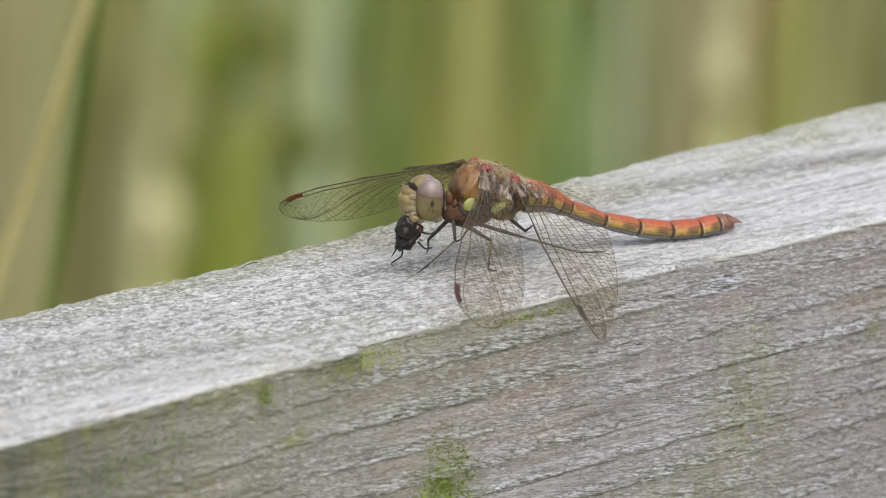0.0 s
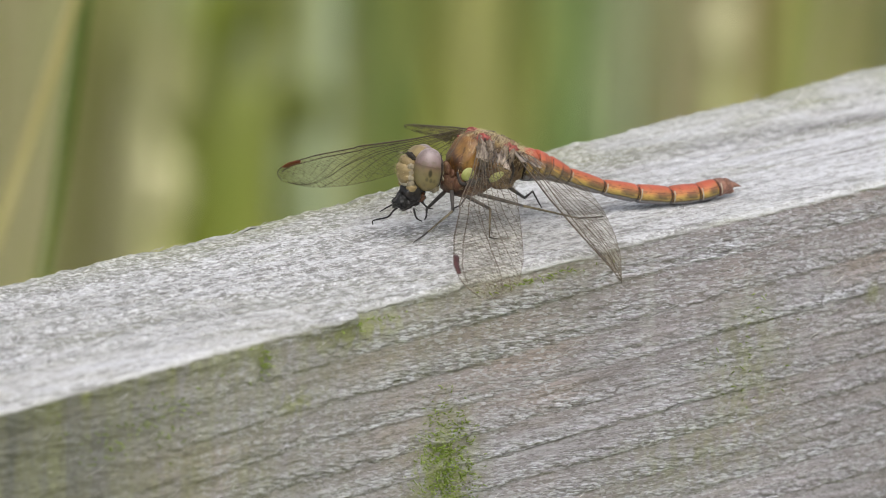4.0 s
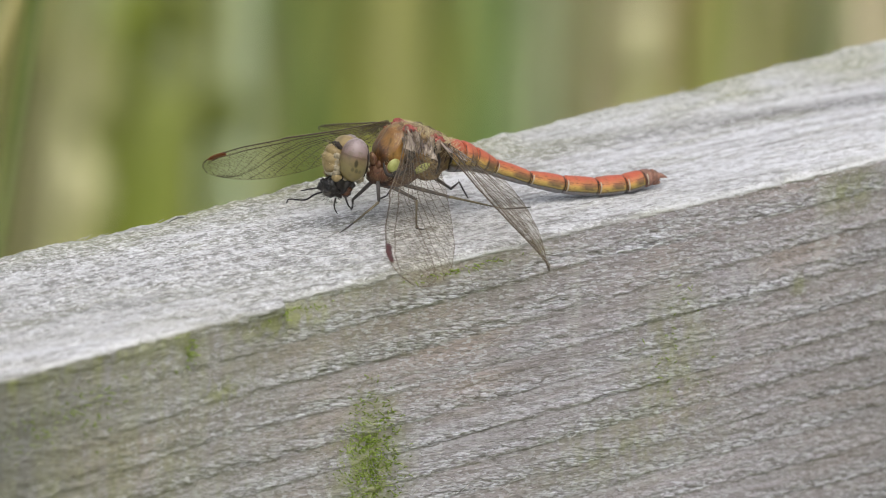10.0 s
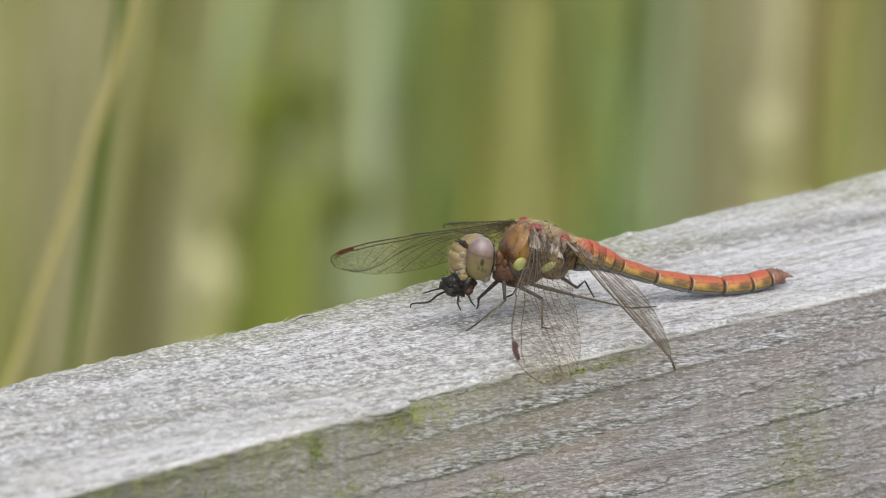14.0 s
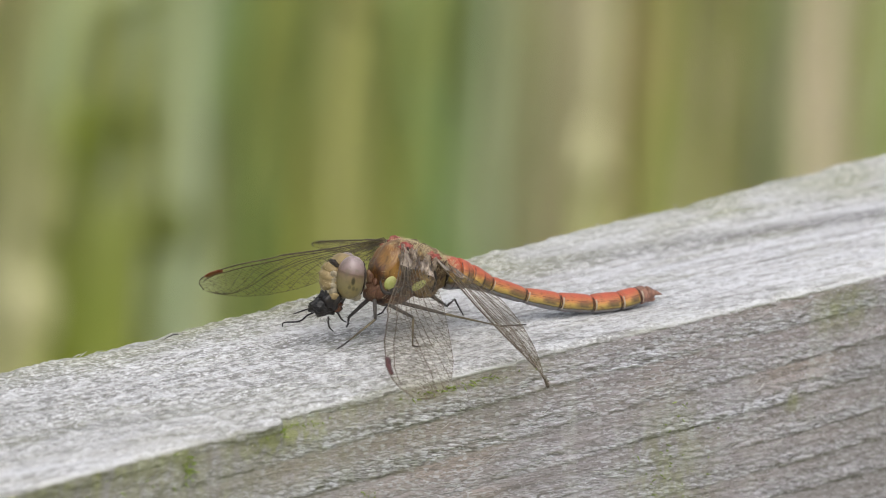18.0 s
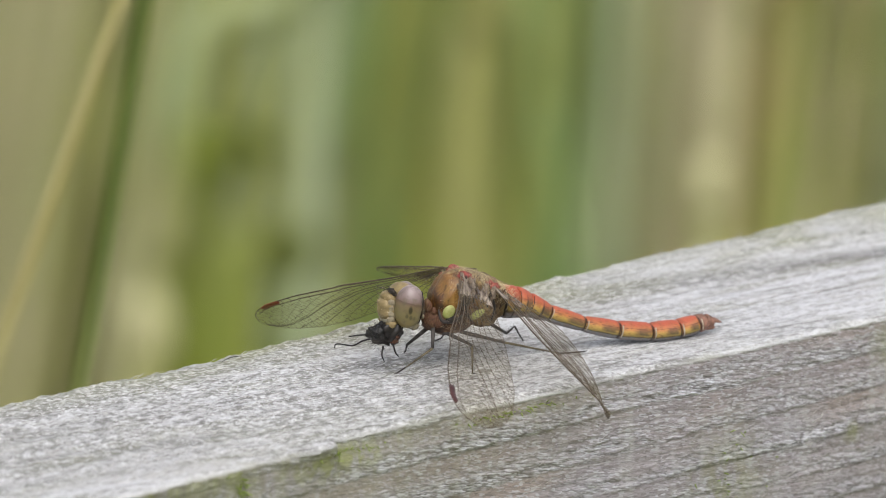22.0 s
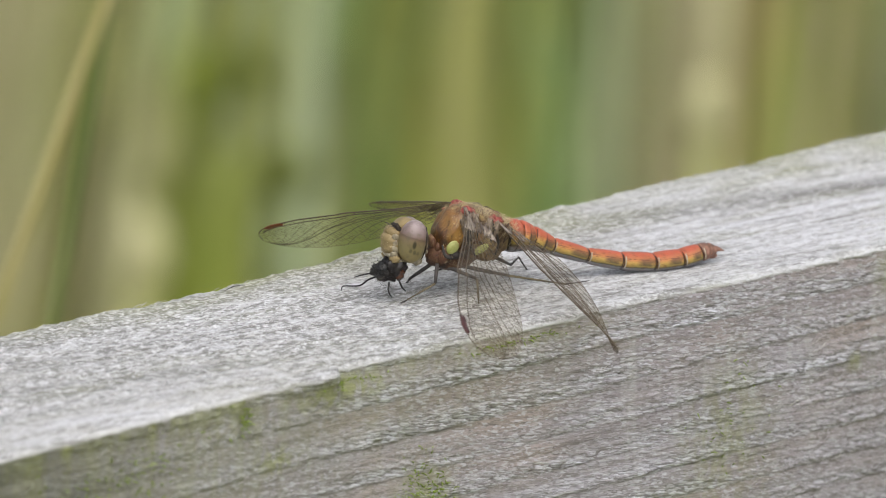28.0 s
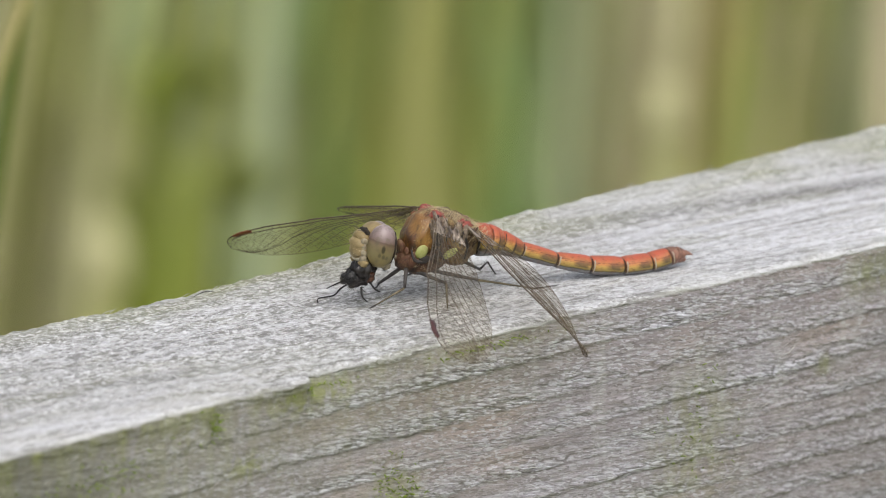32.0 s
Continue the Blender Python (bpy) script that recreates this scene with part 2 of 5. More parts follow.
    for place, size in (((-0.004, 0, -0.0095), (0.011, 0.05, 0.0035)), ((-0.001, 0, -0.0150), (0.007, 0.05, 0.0028)), ((0.046, 0, -0.009), (0.010, 0.05, 0.004))):
        brown = k.math("MAXIMUM", brown, k.ramp(k.near(at, place, size), [(0.05, 0.0), (0.6, 0.8)]))
    face = k.mix(brown, face, (0.355, 0.297, 0.262))
    face = k.mix(k.ramp(thread, [(0.33, 0.55), (0.44, 0.0)]), face, (0.20, 0.183, 0.175))
    face = k.mix(k.ramp(thread, [(0.57, 0.0), (0.68, 0.45)]), face, (0.47, 0.46, 0.455))
    face = k.mix(k.math("MULTIPLY", k.ramp(crumb, [(0.62, 0.0), (0.90, 0.7)]), k.ramp(patch, [(0.36, 0.3), (0.52, 1.0)])), face, (0.53, 0.535, 0.56))
    face = k.mix(k.ramp(crumb, [(0.06, 0.65), (0.26, 0.0)]), face, (0.19, 0.175, 0.168))
    rough = k.math("MULTIPLY", k.ramp(ring, [(0.02, 0.0), (0.10, 1.0), (0.36, 0.75), (0.72, 0.0)]), some)
    torn = k.ramp(scale, [(0.05, (0.20, 0.195, 0.195)), (0.25, (0.34, 0.335, 0.338)), (0.6, (0.45, 0.455, 0.47)), (0.9, (0.66, 0.68, 0.71))])
    torn = k.mix(k.ramp(crumb, [(0.66, 0.0), (0.86, 0.7)]), torn, (0.64, 0.66, 0.695))
    torn = k.mix(k.ramp(scale_edge, [(0.52, 0.0), (0.78, 0.8)]), torn, (0.135, 0.13, 0.128))
    face = k.mix(rough, face, torn)
    # cracks below the ridges; the ridges' shade is included in their dark colour
    crack = k.math("MULTIPLY", k.ramp(line, [(0.0, 0.0), (0.03, 0.85), (0.06, 0.7), (0.10, 0.0)]), k.math("MULTIPLY", some, gape))
    face = k.mix(crack, face, (0.085, 0.078, 0.074))
    face = k.mix(k.ramp(fibre, [(0.36, 0.35), (0.43, 0.0)]), face, (0.17, 0.155, 0.152))
    face = k.mix(1.0, face, (0.98, 0.97, 1.03), "MULTIPLY")
    # pale rain streaks down the face
    face = k.mix(k.ramp(k.noise(k.coords(scale=(420, 420, 30)), 1.0, 3, 0.6, 0.3), [(0.58, 0.0), (0.74, 0.30)]), face, (0.50, 0.495, 0.49))
    # lower right end darkened: a falloff of light painted into the colour
    face = k.mix(k.ramp(k.near(at, (0.088, 0, -0.028), (0.062, 0.06, 0.036)), [(0.0, 0.0), (0.55, 0.55)]), face, k.mix(crumb, (0.14, 0.128, 0.125), (0.30, 0.28, 0.28)))
    # green algae, strongest under the arris, drawn down by the rain
    low = k.math("MULTIPLY", z, -100.0)
    drip = k.noise(k.coords(scale=(420, 420, 50)), 1.0, 4, 0.65, 0.4)
    clot = k.noise(k.coords(scale=(700, 700, 420)), 1.0, 4, 0.7, 0.5)
    leftward = k.ramp(k.math("MULTIPLY_ADD", x, -11.0, 0.30), [(0.10, 0.0), (0.5, 0.55), (1.0, 1.0)])
    algae = k.ramp(low, [(0.0, 1.0), (0.14, 1.0), (0.30, 0.7), (0.9, 0.5), (1.5, 0.15)])
    algae = k.math("MULTIPLY", k.math("MULTIPLY", algae, leftward), k.ramp(drip, [(0.34, 0.30), (0.62, 1.0)]))
    deep = k.math("MULTIPLY", k.ramp(k.math("MULTIPLY_ADD", x, -13.0, -0.1), [(0.0, 0.0), (0.7, 0.75)]), k.ramp(drip, [(0.34, 0.30), (0.66, 1.0)]))
    algae = k.math("MAXIMUM", algae, deep)
    for place, size, much in (((0.0265, 0, -0.0175), (0.009, 0.02, 0.012), 0.6), ((-0.0158, 0, -0.0215), (0.0075, 0.02, 0.012), 1.2), ((-0.041, 0, -0.002), (0.0017, 0.01, 0.003), 1.8), ((-0.036, 0, -0.008), (0.007, 0.02, 0.003), 0.9),
                              ((-0.004, 0, -0.0016), (0.020, 0.01, 0.0016), 0.6), ((0.052, 0, -0.003), (0.006, 0.02, 0.004), 0.8), ((-0.028, 0, -0.0022), (0.012, 0.01, 0.003), 1.3), ((0.045, 0, -0.0125), (0.002, 0.02, 0.0016), 0.8), ((0.02, 0, -0.026), (0.02, 0.02, 0.006), 0.5)):
        spot = k.math("MULTIPLY", k.math("MULTIPLY", k.near(at, place, size), much), k.ramp(clot, [(0.36, 0.2), (0.56, 1.0)]))
        algae = k.math("MAXIMUM", algae, k.math("MINIMUM", spot, 0.85))
    face = k.mix(algae, face, k.mix(k.ramp(clot, [(0.35, 0.0), (0.65, 1.0)]), (0.145, 0.148, 0.062), (0.265, 0.285, 0.12)))
    damp = k.math("MULTIPLY", k.ramp(k.math("MULTIPLY_ADD", x, -30.0, -1.45), [(0.0, 0.0), (0.8, 0.8)]), k.ramp(drip, [(0.36, 1.0), (0.62, 0.35)]))
    face = k.mix(damp, face, (0.085, 0.092, 0.075))
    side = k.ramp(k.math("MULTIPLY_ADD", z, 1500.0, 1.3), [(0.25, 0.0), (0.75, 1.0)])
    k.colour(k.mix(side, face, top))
    relief_top = k.math("ADD", k.math("MULTIPLY", flake, 0.5), k.math("MULTIPLY_ADD", chip, 0.4, k.math("MULTIPLY", hair, 0.6)))
    relief_face = k.math("ADD", k.math("MULTIPLY", k.math("MULTIPLY_ADD", scale, 0.8, k.math("MULTIPLY", scale_edge, -0.7)), rough), k.math("MULTIPLY_ADD", thread, 0.5, k.math("MULTIPLY", crumb, 0.25)))
    return k.bump(k.mix(side, relief_face, relief_top), 0.9, 0.0003).m


def plain(name, low, high, scale=3000.0, rough=0.6, spec=0.4, bump=0.2, metal=0.0):
    """A surface that varies between two colours at two scales."""
    k = Mat(name, rough, spec)
    at = k.coords()
    n = k.noise(at, scale, 4, 0.65)
    k.colour(k.ramp(k.math("ADD", k.math("MULTIPLY", n, 0.7), k.math("MULTIPLY", k.noise(at, scale * 0.2, 2), 0.3)), [(0.32, low), (0.68, high)]))
    k.b.inputs["Metallic"].default_value = metal
    return k.bump(n, bump, 0.0001).m


def thorax_skin(name, low, high, third, rim=False):
    """Glossy cuticle in three mottled colours with a fine down; rim adds painted edge shading."""
    k = Mat(name, 0.33 if rim else 0.55, 0.5 if rim else 0.3)
    at = k.coords()
    broad, mid, fine = k.noise(at, 420, 3, 0.6, 0.4), k.noise(at, 1100, 4, 0.7, 0.6), k.noise(k.coords(scale=(1, 1, 0.35)), 5200, 3, 0.7)
    c = k.ramp(broad, [(0.34, low), (0.62, high)])
    if rim:
        gx, gy, gz = k.split(k.coords("Generated"))
        # dark outline plus shade at the edges, top and foot, put into the colour
        c = k.mix(k.ramp(k.math("ADD", gx, k.math("MULTIPLY", mid, 0.25)), [(0.22, 0.9), (0.56, 0.0), (0.84, 0.0), (0.98, 0.95)]), c, (0.04, 0.016, 0.009))
        c = k.mix(k.ramp(k.noise(k.coords(scale=(1, 1, 0.3), turn=(0, -28, 0)), 1500, 3, 0.6, 0.3), [(0.50, 0.0), (0.62, 0.6)]), c, (0.10, 0.035, 0.014))
        c = k.mix(k.ramp(k.math("ADD", gz, k.math("MULTIPLY", mid, 0.2)), [(0.20, 0.8), (0.48, 0.0), (0.92, 0.0), (1.08, 0.8)]), c, (0.10, 0.042, 0.018))
    c = k.mix(k.ramp(mid, [(0.50, 0.0), (0.64, 0.75)]), c, third)
    c = k.mix(k.ramp(mid, [(0.35, 0.8), (0.44, 0.0)]), c, (0.035, 0.022, 0.014))
    c = k.mix(k.ramp(fine, [(0.56, 0.0), (0.70, 0.15 if rim else 0.4)]), c, (0.42, 0.30, 0.16))
    k.colour(c)
    return k.bump(k.math("ADD", fine, mid), 0.35 if rim else 0.7, 0.00012).m


def abdomen_skin(name, mottle=False):
    """Orange-red back, yellow-olive flank with dark smudges to the rear, grey belly under a dark line."""
    k = Mat(name, 0.45, 0.4)
    x, y, z = k.split(k.coords("Generated"))
    wob = k.noise(k.coords(scale=(900, 2200, 2200)), 1.0, 3, 0.6)
    up = k.math("ADD", z, k.math("MULTIPLY_ADD", wob, 0.16, -0.08))
    c = k.ramp(up, [(0.04, (0.16, 0.165, 0.18)), (0.24, (0.21, 0.21, 0.215)), (0.30, (0.06, 0.05, 0.03)), (0.37, (0.30, 0.23, 0.06)), (0.56, (0.44, 0.27, 0.07)), (0.72, (0.46, 0.165, 0.05)), (0.92, (0.42, 0.095, 0.05))])
    c = k.mix(k.ramp(k.noise(k.coords(scale=(0.5, 1, 1)), 1500, 4, 0.7), [(0.44, 0.0), (0.66, 0.5)]), c, (0.21, 0.10, 0.045))
    back = k.math("ADD", x, k.math("MULTIPLY_ADD", wob, 0.6, k.math("MULTIPLY_ADD", up, -0.25, -0.12)))
    smudge = k.math("MULTIPLY", k.ramp(back, [(0.38, 0.0), (0.62, 0.95), (0.92, 0.9), (1.0, 0.3)]), k.ramp(up, [(0.36, 0.0), (0.45, 1.0), (0.66, 0.85), (0.82, 0.0)]))
    c = k.mix(k.math("MULTIPLY", smudge, 0.85), c, (0.06, 0.045, 0.035))
    c = k.mix(k.math("MULTIPLY", k.ramp(k.math("ABSOLUTE", k.math("ADD", up, -0.74)), [(0.01, 0.7), (0.035, 0.0)]), k.ramp(wob, [(0.44, 0.0), (0.54, 1.0)])), c, (0.09, 0.03, 0.02))
    c = k.mix(k.ramp(x, [(0.93, 0.0), (0.965, 0.9)]), c, (0.05, 0.035, 0.03))
    c = k.mix(k.ramp(k.noise(k.coords(scale=(0.35, 1, 1)), 3400, 3, 0.7), [(0.34, 0.55), (0.44, 0.0)]), c, (0.13, 0.05, 0.025))
    if mottle:
        c = k.mix(k.ramp(k.noise(k.coords(), 900, 3, 0.6, 0.8), [(0.48, 0.0), (0.60, 0.35)]), c, (0.10, 0.05, 0.03))
        ringed = k.math("ABSOLUTE", k.math("ADD", x, k.math("MULTIPLY_ADD", wob, 0.05, -0.53)))
        c = k.mix(k.ramp(ringed, [(0.03, 0.85), (0.06, 0.0)]), c, (0.03, 0.02, 0.018))
        c = k.mix(k.ramp(up, [(0.66, 0.0), (0.86, 0.6)]), c, (0.42, 0.085, 0.045))
    k.colour(c)
    return k.bump(k.noise(k.coords(), 5000, 3), 0.5, 0.0001).m


def eye_skin():
    k = Mat("compound_eye", 0.28, 0.5)
    x, y, z = k.split(k.coords("Generated"))
    wob = k.noise(k.coords(), 900, 3, 0.6)
    up = k.math("ADD", k.math("MULTIPLY_ADD", x, 0.10, z), k.math("MULTIPLY_ADD", wob, 0.06, -0.08))
    c = k.ramp(up, [(0.08, (0.22, 0.17, 0.06)), (0.34, (0.185, 0.155, 0.065)), (0.56, (0.165, 0.12, 0.068)), (0.63, (0.11, 0.065, 0.045)), (0.655, (0.17, 0.115, 0.10)), (0.82, (0.23, 0.17, 0.165)), (1.0, (0.30, 0.24, 0.245))])
    c = k.mix(k.ramp(k.noise(k.coords(), 1500, 3), [(0.48, 0.0), (0.66, 0.5)]), c, (0.10, 0.085, 0.045))
    c = k.mix(k.ramp(x, [(0.70, 0.0), (0.98, 0.7)]), c, (0.06, 0.045, 0.035))
    at = k.coords()
    for place, size, much in (((-0.26, -0.05), (0.30, 0.62), 1.0), ((-0.55, -0.75), (0.26, 0.36), 0.55), ((-0.12, -0.85), (0.26, 0.40), 0.55), ((0.30, -0.95), (0.24, 0.34), 0.4)):
        for s in (-1, 1):
            fleck = k.near(at, (place[0] * MM, s * 1.55 * MM, place[1] * MM), (size[0] * MM, 1.0 * MM, size[1] * MM))
            c = k.mix(k.ramp(fleck, [(0.10, 0.0), (0.55, much)]), c, (0.035, 0.028, 0.014))
    k.colour(c)
    return k.bump(k.cells(k.coords(), 9000), 0.12, 0.00005).m


def wing_film(name="wing_film", thin=0.015, thick=0.05, low=(0.42, 0.36, 0.24), high=(0.55, 0.52, 0.46), folds=(260, 260, 260)):
    """Clear wing membrane with a faint amber tint."""
    k = Mat(name, 0.3, 0.5)
    clear = k.t.nodes.new("ShaderNodeBsdfTransparent")
    clear.inputs[0].default_value = (0.95, 0.93, 0.88, 1)
    k.colour(k.ramp(k.noise(k.coords(scale=folds), 1.0, 3, 0.6, 0.5), [(0.38, low), (0.62, high)]))
    mixer = k.t.nodes.new("ShaderNodeMixShader")
    k.put(mixer.inputs[0], k.ramp(k.noise(k.coords(scale=[1.4 * q for q in folds]), 1.0, 2), [(0.38, thin), (0.62, thick)]))
    k.t.links.new(clear.outputs[0], mixer.inputs[1])
    k.t.links.new(k.b.outputs[0], mixer.inputs[2])
    k.t.links.new(mixer.outputs[0], k.t.nodes["Material Output"].inputs[0])
    return k.m


def leaf_skin(name, low, high, island=False):
    k = Mat(name, 0.6, 0.3)
    vein = k.noise(k.coords(scale=(260, 260, 6)), 1.0, 3, 0.6)
    at = k.shifted()
    blotch = k.noise(at, 24, 3, 0.6)
    pick = k.island() if island else k.random()
    fac = k.math("ADD", k.math("MULTIPLY", blotch, 0.85), k.math("MULTIPLY_ADD", vein, 0.15, k.math("MULTIPLY", pick, 0.22)))
    c = k.ramp(fac, [(0.40, low), (0.80, high)])
    c = k.mix(k.ramp(k.noise(at, 14, 3, 0.55), [(0.46, 0.0), (0.62, 0.22)]), c, (0.50, 0.49, 0.22))
    c = k.mix(k.ramp(k.noise(at, 11, 3, 0.55), [(0.34, 0.25), (0.45, 0.0)]), c, (0.26, 0.36, 0.09))
    k.colour(c)
    # light also passes through the leaf
    glow = k.t.nodes.new("ShaderNodeBsdfTranslucent")
    k.t.links.new(k.b.inputs["Base Color"].links[0].from_socket, glow.inputs[0])
    mixer = k.t.nodes.new("ShaderNodeMixShader")
    mixer.inputs[0].default_value = 0.12
    k.t.links.new(k.b.outputs[0], mixer.inputs[1])
    k.t.links.new(glow.outputs[0], mixer.inputs[2])
    k.t.links.new(mixer.outputs[0], k.t.nodes["Material Output"].inputs[0])
    return k.bump(vein, 0.3, 0.001).m


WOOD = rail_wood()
POST = plain("post_wood", (0.20, 0.19, 0.17), (0.38, 0.37, 0.34), 60, 0.85, 0.2)
MOSS = plain("moss_green", (0.16, 0.23, 0.03), (0.38, 0.48, 0.13), 900, 0.9, 0.1)
SPLINTER = plain("bleached_fibre", (0.40, 0.39, 0.36), (0.74, 0.73, 0.71), 1500, 0.8, 0.2)
FLAKE = plain("chalky_flake", (0.34, 0.34, 0.33), (0.66, 0.66, 0.66), 1500, 0.85, 0.15)
ABDOMEN = abdomen_skin("abdomen_cuticle")
ABDOMEN_ROOT = abdomen_skin("abdomen_root_cuticle", True)
EYE = eye_skin()
FILM = wing_film()
FILM_ROOT = wing_film("wing_root_film", 0.15, 0.9, (0.05, 0.03, 0.022), (0.40, 0.33, 0.26), (420, 1500, 1500))
VEIN = plain("wing_vein", (0.05, 0.036, 0.025), (0.13, 0.095, 0.06), 1200, 0.5, 0.4)
PLATE = plain("pale_brown_plate", (0.07, 0.045, 0.03), (0.30, 0.24, 0.18), 1500, 0.5, 0.4, 0.7)
STIGMA_DARK = plain("dark_wing_spot", (0.02, 0.012, 0.01), (0.06, 0.032, 0.026), 2500, 0.5, 0.4)
SPECK = plain("eye_black", (0.012, 0.009, 0.007), (0.035, 0.026, 0.018), 2500, 0.5, 0.3)
STIGMA_MAROON = plain("maroon_wing_spot", (0.035, 0.014, 0.014), (0.09, 0.03, 0.03), 2500, 0.5, 0.4)
STIGMA = plain("red_wing_spot", (0.16, 0.03, 0.015), (0.30, 0.07, 0.03), 2500, 0.5, 0.4)
THORAX_GOLD = thorax_skin("golden_brown_cuticle", (0.15, 0.060, 0.014), (0.36, 0.20, 0.05), (0.25, 0.12, 0.03), True)
THORAX_RUST = thorax_skin("rusty_cuticle", (0.06, 0.036, 0.026), (0.21, 0.135, 0.06), (0.30, 0.22, 0.10))
THORAX_LOW = thorax_skin("dark_rust_cuticle", (0.024, 0.018, 0.016), (0.115, 0.052, 0.03), (0.19, 0.12, 0.06))
THORAX_DARK = plain("dark_suture", (0.012, 0.010, 0.010), (0.05, 0.042, 0.04), 1500, 0.5, 0.4)
RED = plain("red_wing_base", (0.09, 0.02, 0.018), (0.42, 0.09, 0.07), 1900, 0.5, 0.4, 0.8)
YELLOW = plain("yellow_green_patch", (0.24, 0.26, 0.06), (0.50, 0.50, 0.23), 900, 0.45, 0.4)
FACE = plain("tan_face", (0.13, 0.085, 0.03), (0.36, 0.28, 0.14), 700, 0.45, 0.4, 0.5)
CREAM = plain("cream_cheek", (0.10, 0.075, 0.04), (0.43, 0.38, 0.27), 1300, 0.4, 0.5)
PALE = plain("pale_lip", (0.26, 0.22, 0.14), (0.60, 0.56, 0.46), 1000, 0.4, 0.5)
HAIR = plain("buff_hair", (0.34, 0.26, 0.13), (0.66, 0.56, 0.38), 3000, 0.7, 0.3)
LEG = plain("leg_cuticle", (0.016, 0.014, 0.014), (0.105, 0.094, 0.088), 1300, 0.5, 0.25)
LEG_PALE = plain("leg_pale_stripe", (0.06, 0.05, 0.032), (0.20, 0.165, 0.095), 1300, 0.5, 0.4)
RING = plain("pale_joint", (0.22, 0.18, 0.12), (0.44, 0.39, 0.30), 2500, 0.5, 0.4)
JOINT = plain("dark_rust_joint", (0.018, 0.009, 0.008), (0.11, 0.04, 0.026), 1400, 0.5, 0.4)
TAIL = plain("rust_tail", (0.07, 0.04, 0.03), (0.34, 0.17, 0.12), 1900, 0.5, 0.4)
FLY = plain("black_fly_cuticle", (0.002, 0.002, 0.002), (0.022, 0.017, 0.015), 1900, 0.28, 0.45, 1.0)
FLY_GREY = plain("grey_fly_bristle", (0.004, 0.004, 0.004), (0.02, 0.019, 0.019), 2600, 0.4, 0.35, 0.8)
FLY_MEAT = plain("wet_brown_flesh", (0.02, 0.008, 0.005), (0.10, 0.04, 0.02), 1800, 0.25, 0.6)
GREEN = leaf_skin("leaf_green", (0.28, 0.43, 0.15), (0.40, 0.54, 0.22))
OLIVE = leaf_skin("leaf_olive", (0.35, 0.39, 0.09), (0.46, 0.48, 0.14))
MOSSY = leaf_skin("leaf_moss_green", (0.25, 0.31, 0.05), (0.35, 0.40, 0.09))
DARK = leaf_skin("leaf_dark_olive", (0.19, 0.23, 0.025), (0.29, 0.33, 0.06))
SAGE = leaf_skin("leaf_sage", (0.45, 0.53, 0.27), (0.58, 0.64, 0.36))
PALE_SAGE = leaf_skin("leaf_pale_sage", (0.51, 0.59, 0.36), (0.63, 0.71, 0.46))
TAN = leaf_skin("leaf_tan", (0.55, 0.51, 0.29), (0.68, 0.63, 0.38))
STRAW = leaf_skin("leaf_straw", (0.43, 0.43, 0.15), (0.53, 0.52, 0.22))
BUFF = leaf_skin("leaf_buff", (0.68, 0.58, 0.40), (0.80, 0.70, 0.52))
BROWN = leaf_skin("leaf_brown", (0.46, 0.36, 0.15), (0.58, 0.46, 0.22))
DEEP = leaf_skin("leaf_deep_green", (0.13, 0.185, 0.04), (0.22, 0.28, 0.08))
DRY_STEM = leaf_skin("dry_stem", (0.47, 0.41, 0.17), (0.60, 0.52, 0.25))
BED = leaf_skin("reed_bed_mixed", (0.42, 0.50, 0.16), (0.72, 0.70, 0.40), island=True)


def ground_skin():
    k = Mat("rough_grass", 0.95, 0.1)
    at = k.coords()
    c = k.ramp(k.noise(at, 5.0, 5, 0.65), [(0.30, (0.13, 0.16, 0.04)), (0.5, (0.24, 0.27, 0.09)), (0.72, (0.36, 0.34, 0.17))])
    c = k.mix(k.ramp(k.noise(at, 60, 4, 0.7), [(0.45, 0.0), (0.7, 0.6)]), c, (0.10, 0.13, 0.03))
    k.colour(c)
    return k.bump(k.noise(at, 90, 4), 0.8, 0.02).m


GROUND = ground_skin()


# ---- mesh helpers ----
def mesh_of(name, verts, faces, material, smooth=True):
    me = bpy.data.meshes.new(name)
    me.from_pydata([tuple(v) for v in verts], [], [tuple(f) for f in faces])
    me.materials.append(material)
    if smooth:
        me.polygons.foreach_set("use_smooth", [True] * len(me.polygons))
    me.update()
    return me


def part(name, mesh, parent, label="", at=None):
    """One mesh object under a thing or under a part; at: its pose there."""
    ob = new(name, mesh)
    ob.parent = parent
    if at is not None:
        ob.matrix_basis = at
    if label:
        ob["label"] = label
    return ob


def thing(name, at, label, category, group="", kind=""):
    ob = new(name)
    ob.empty_display_size = 0.002
    ob.matrix_basis = at
    return tagged(ob, label, category, group, kind)


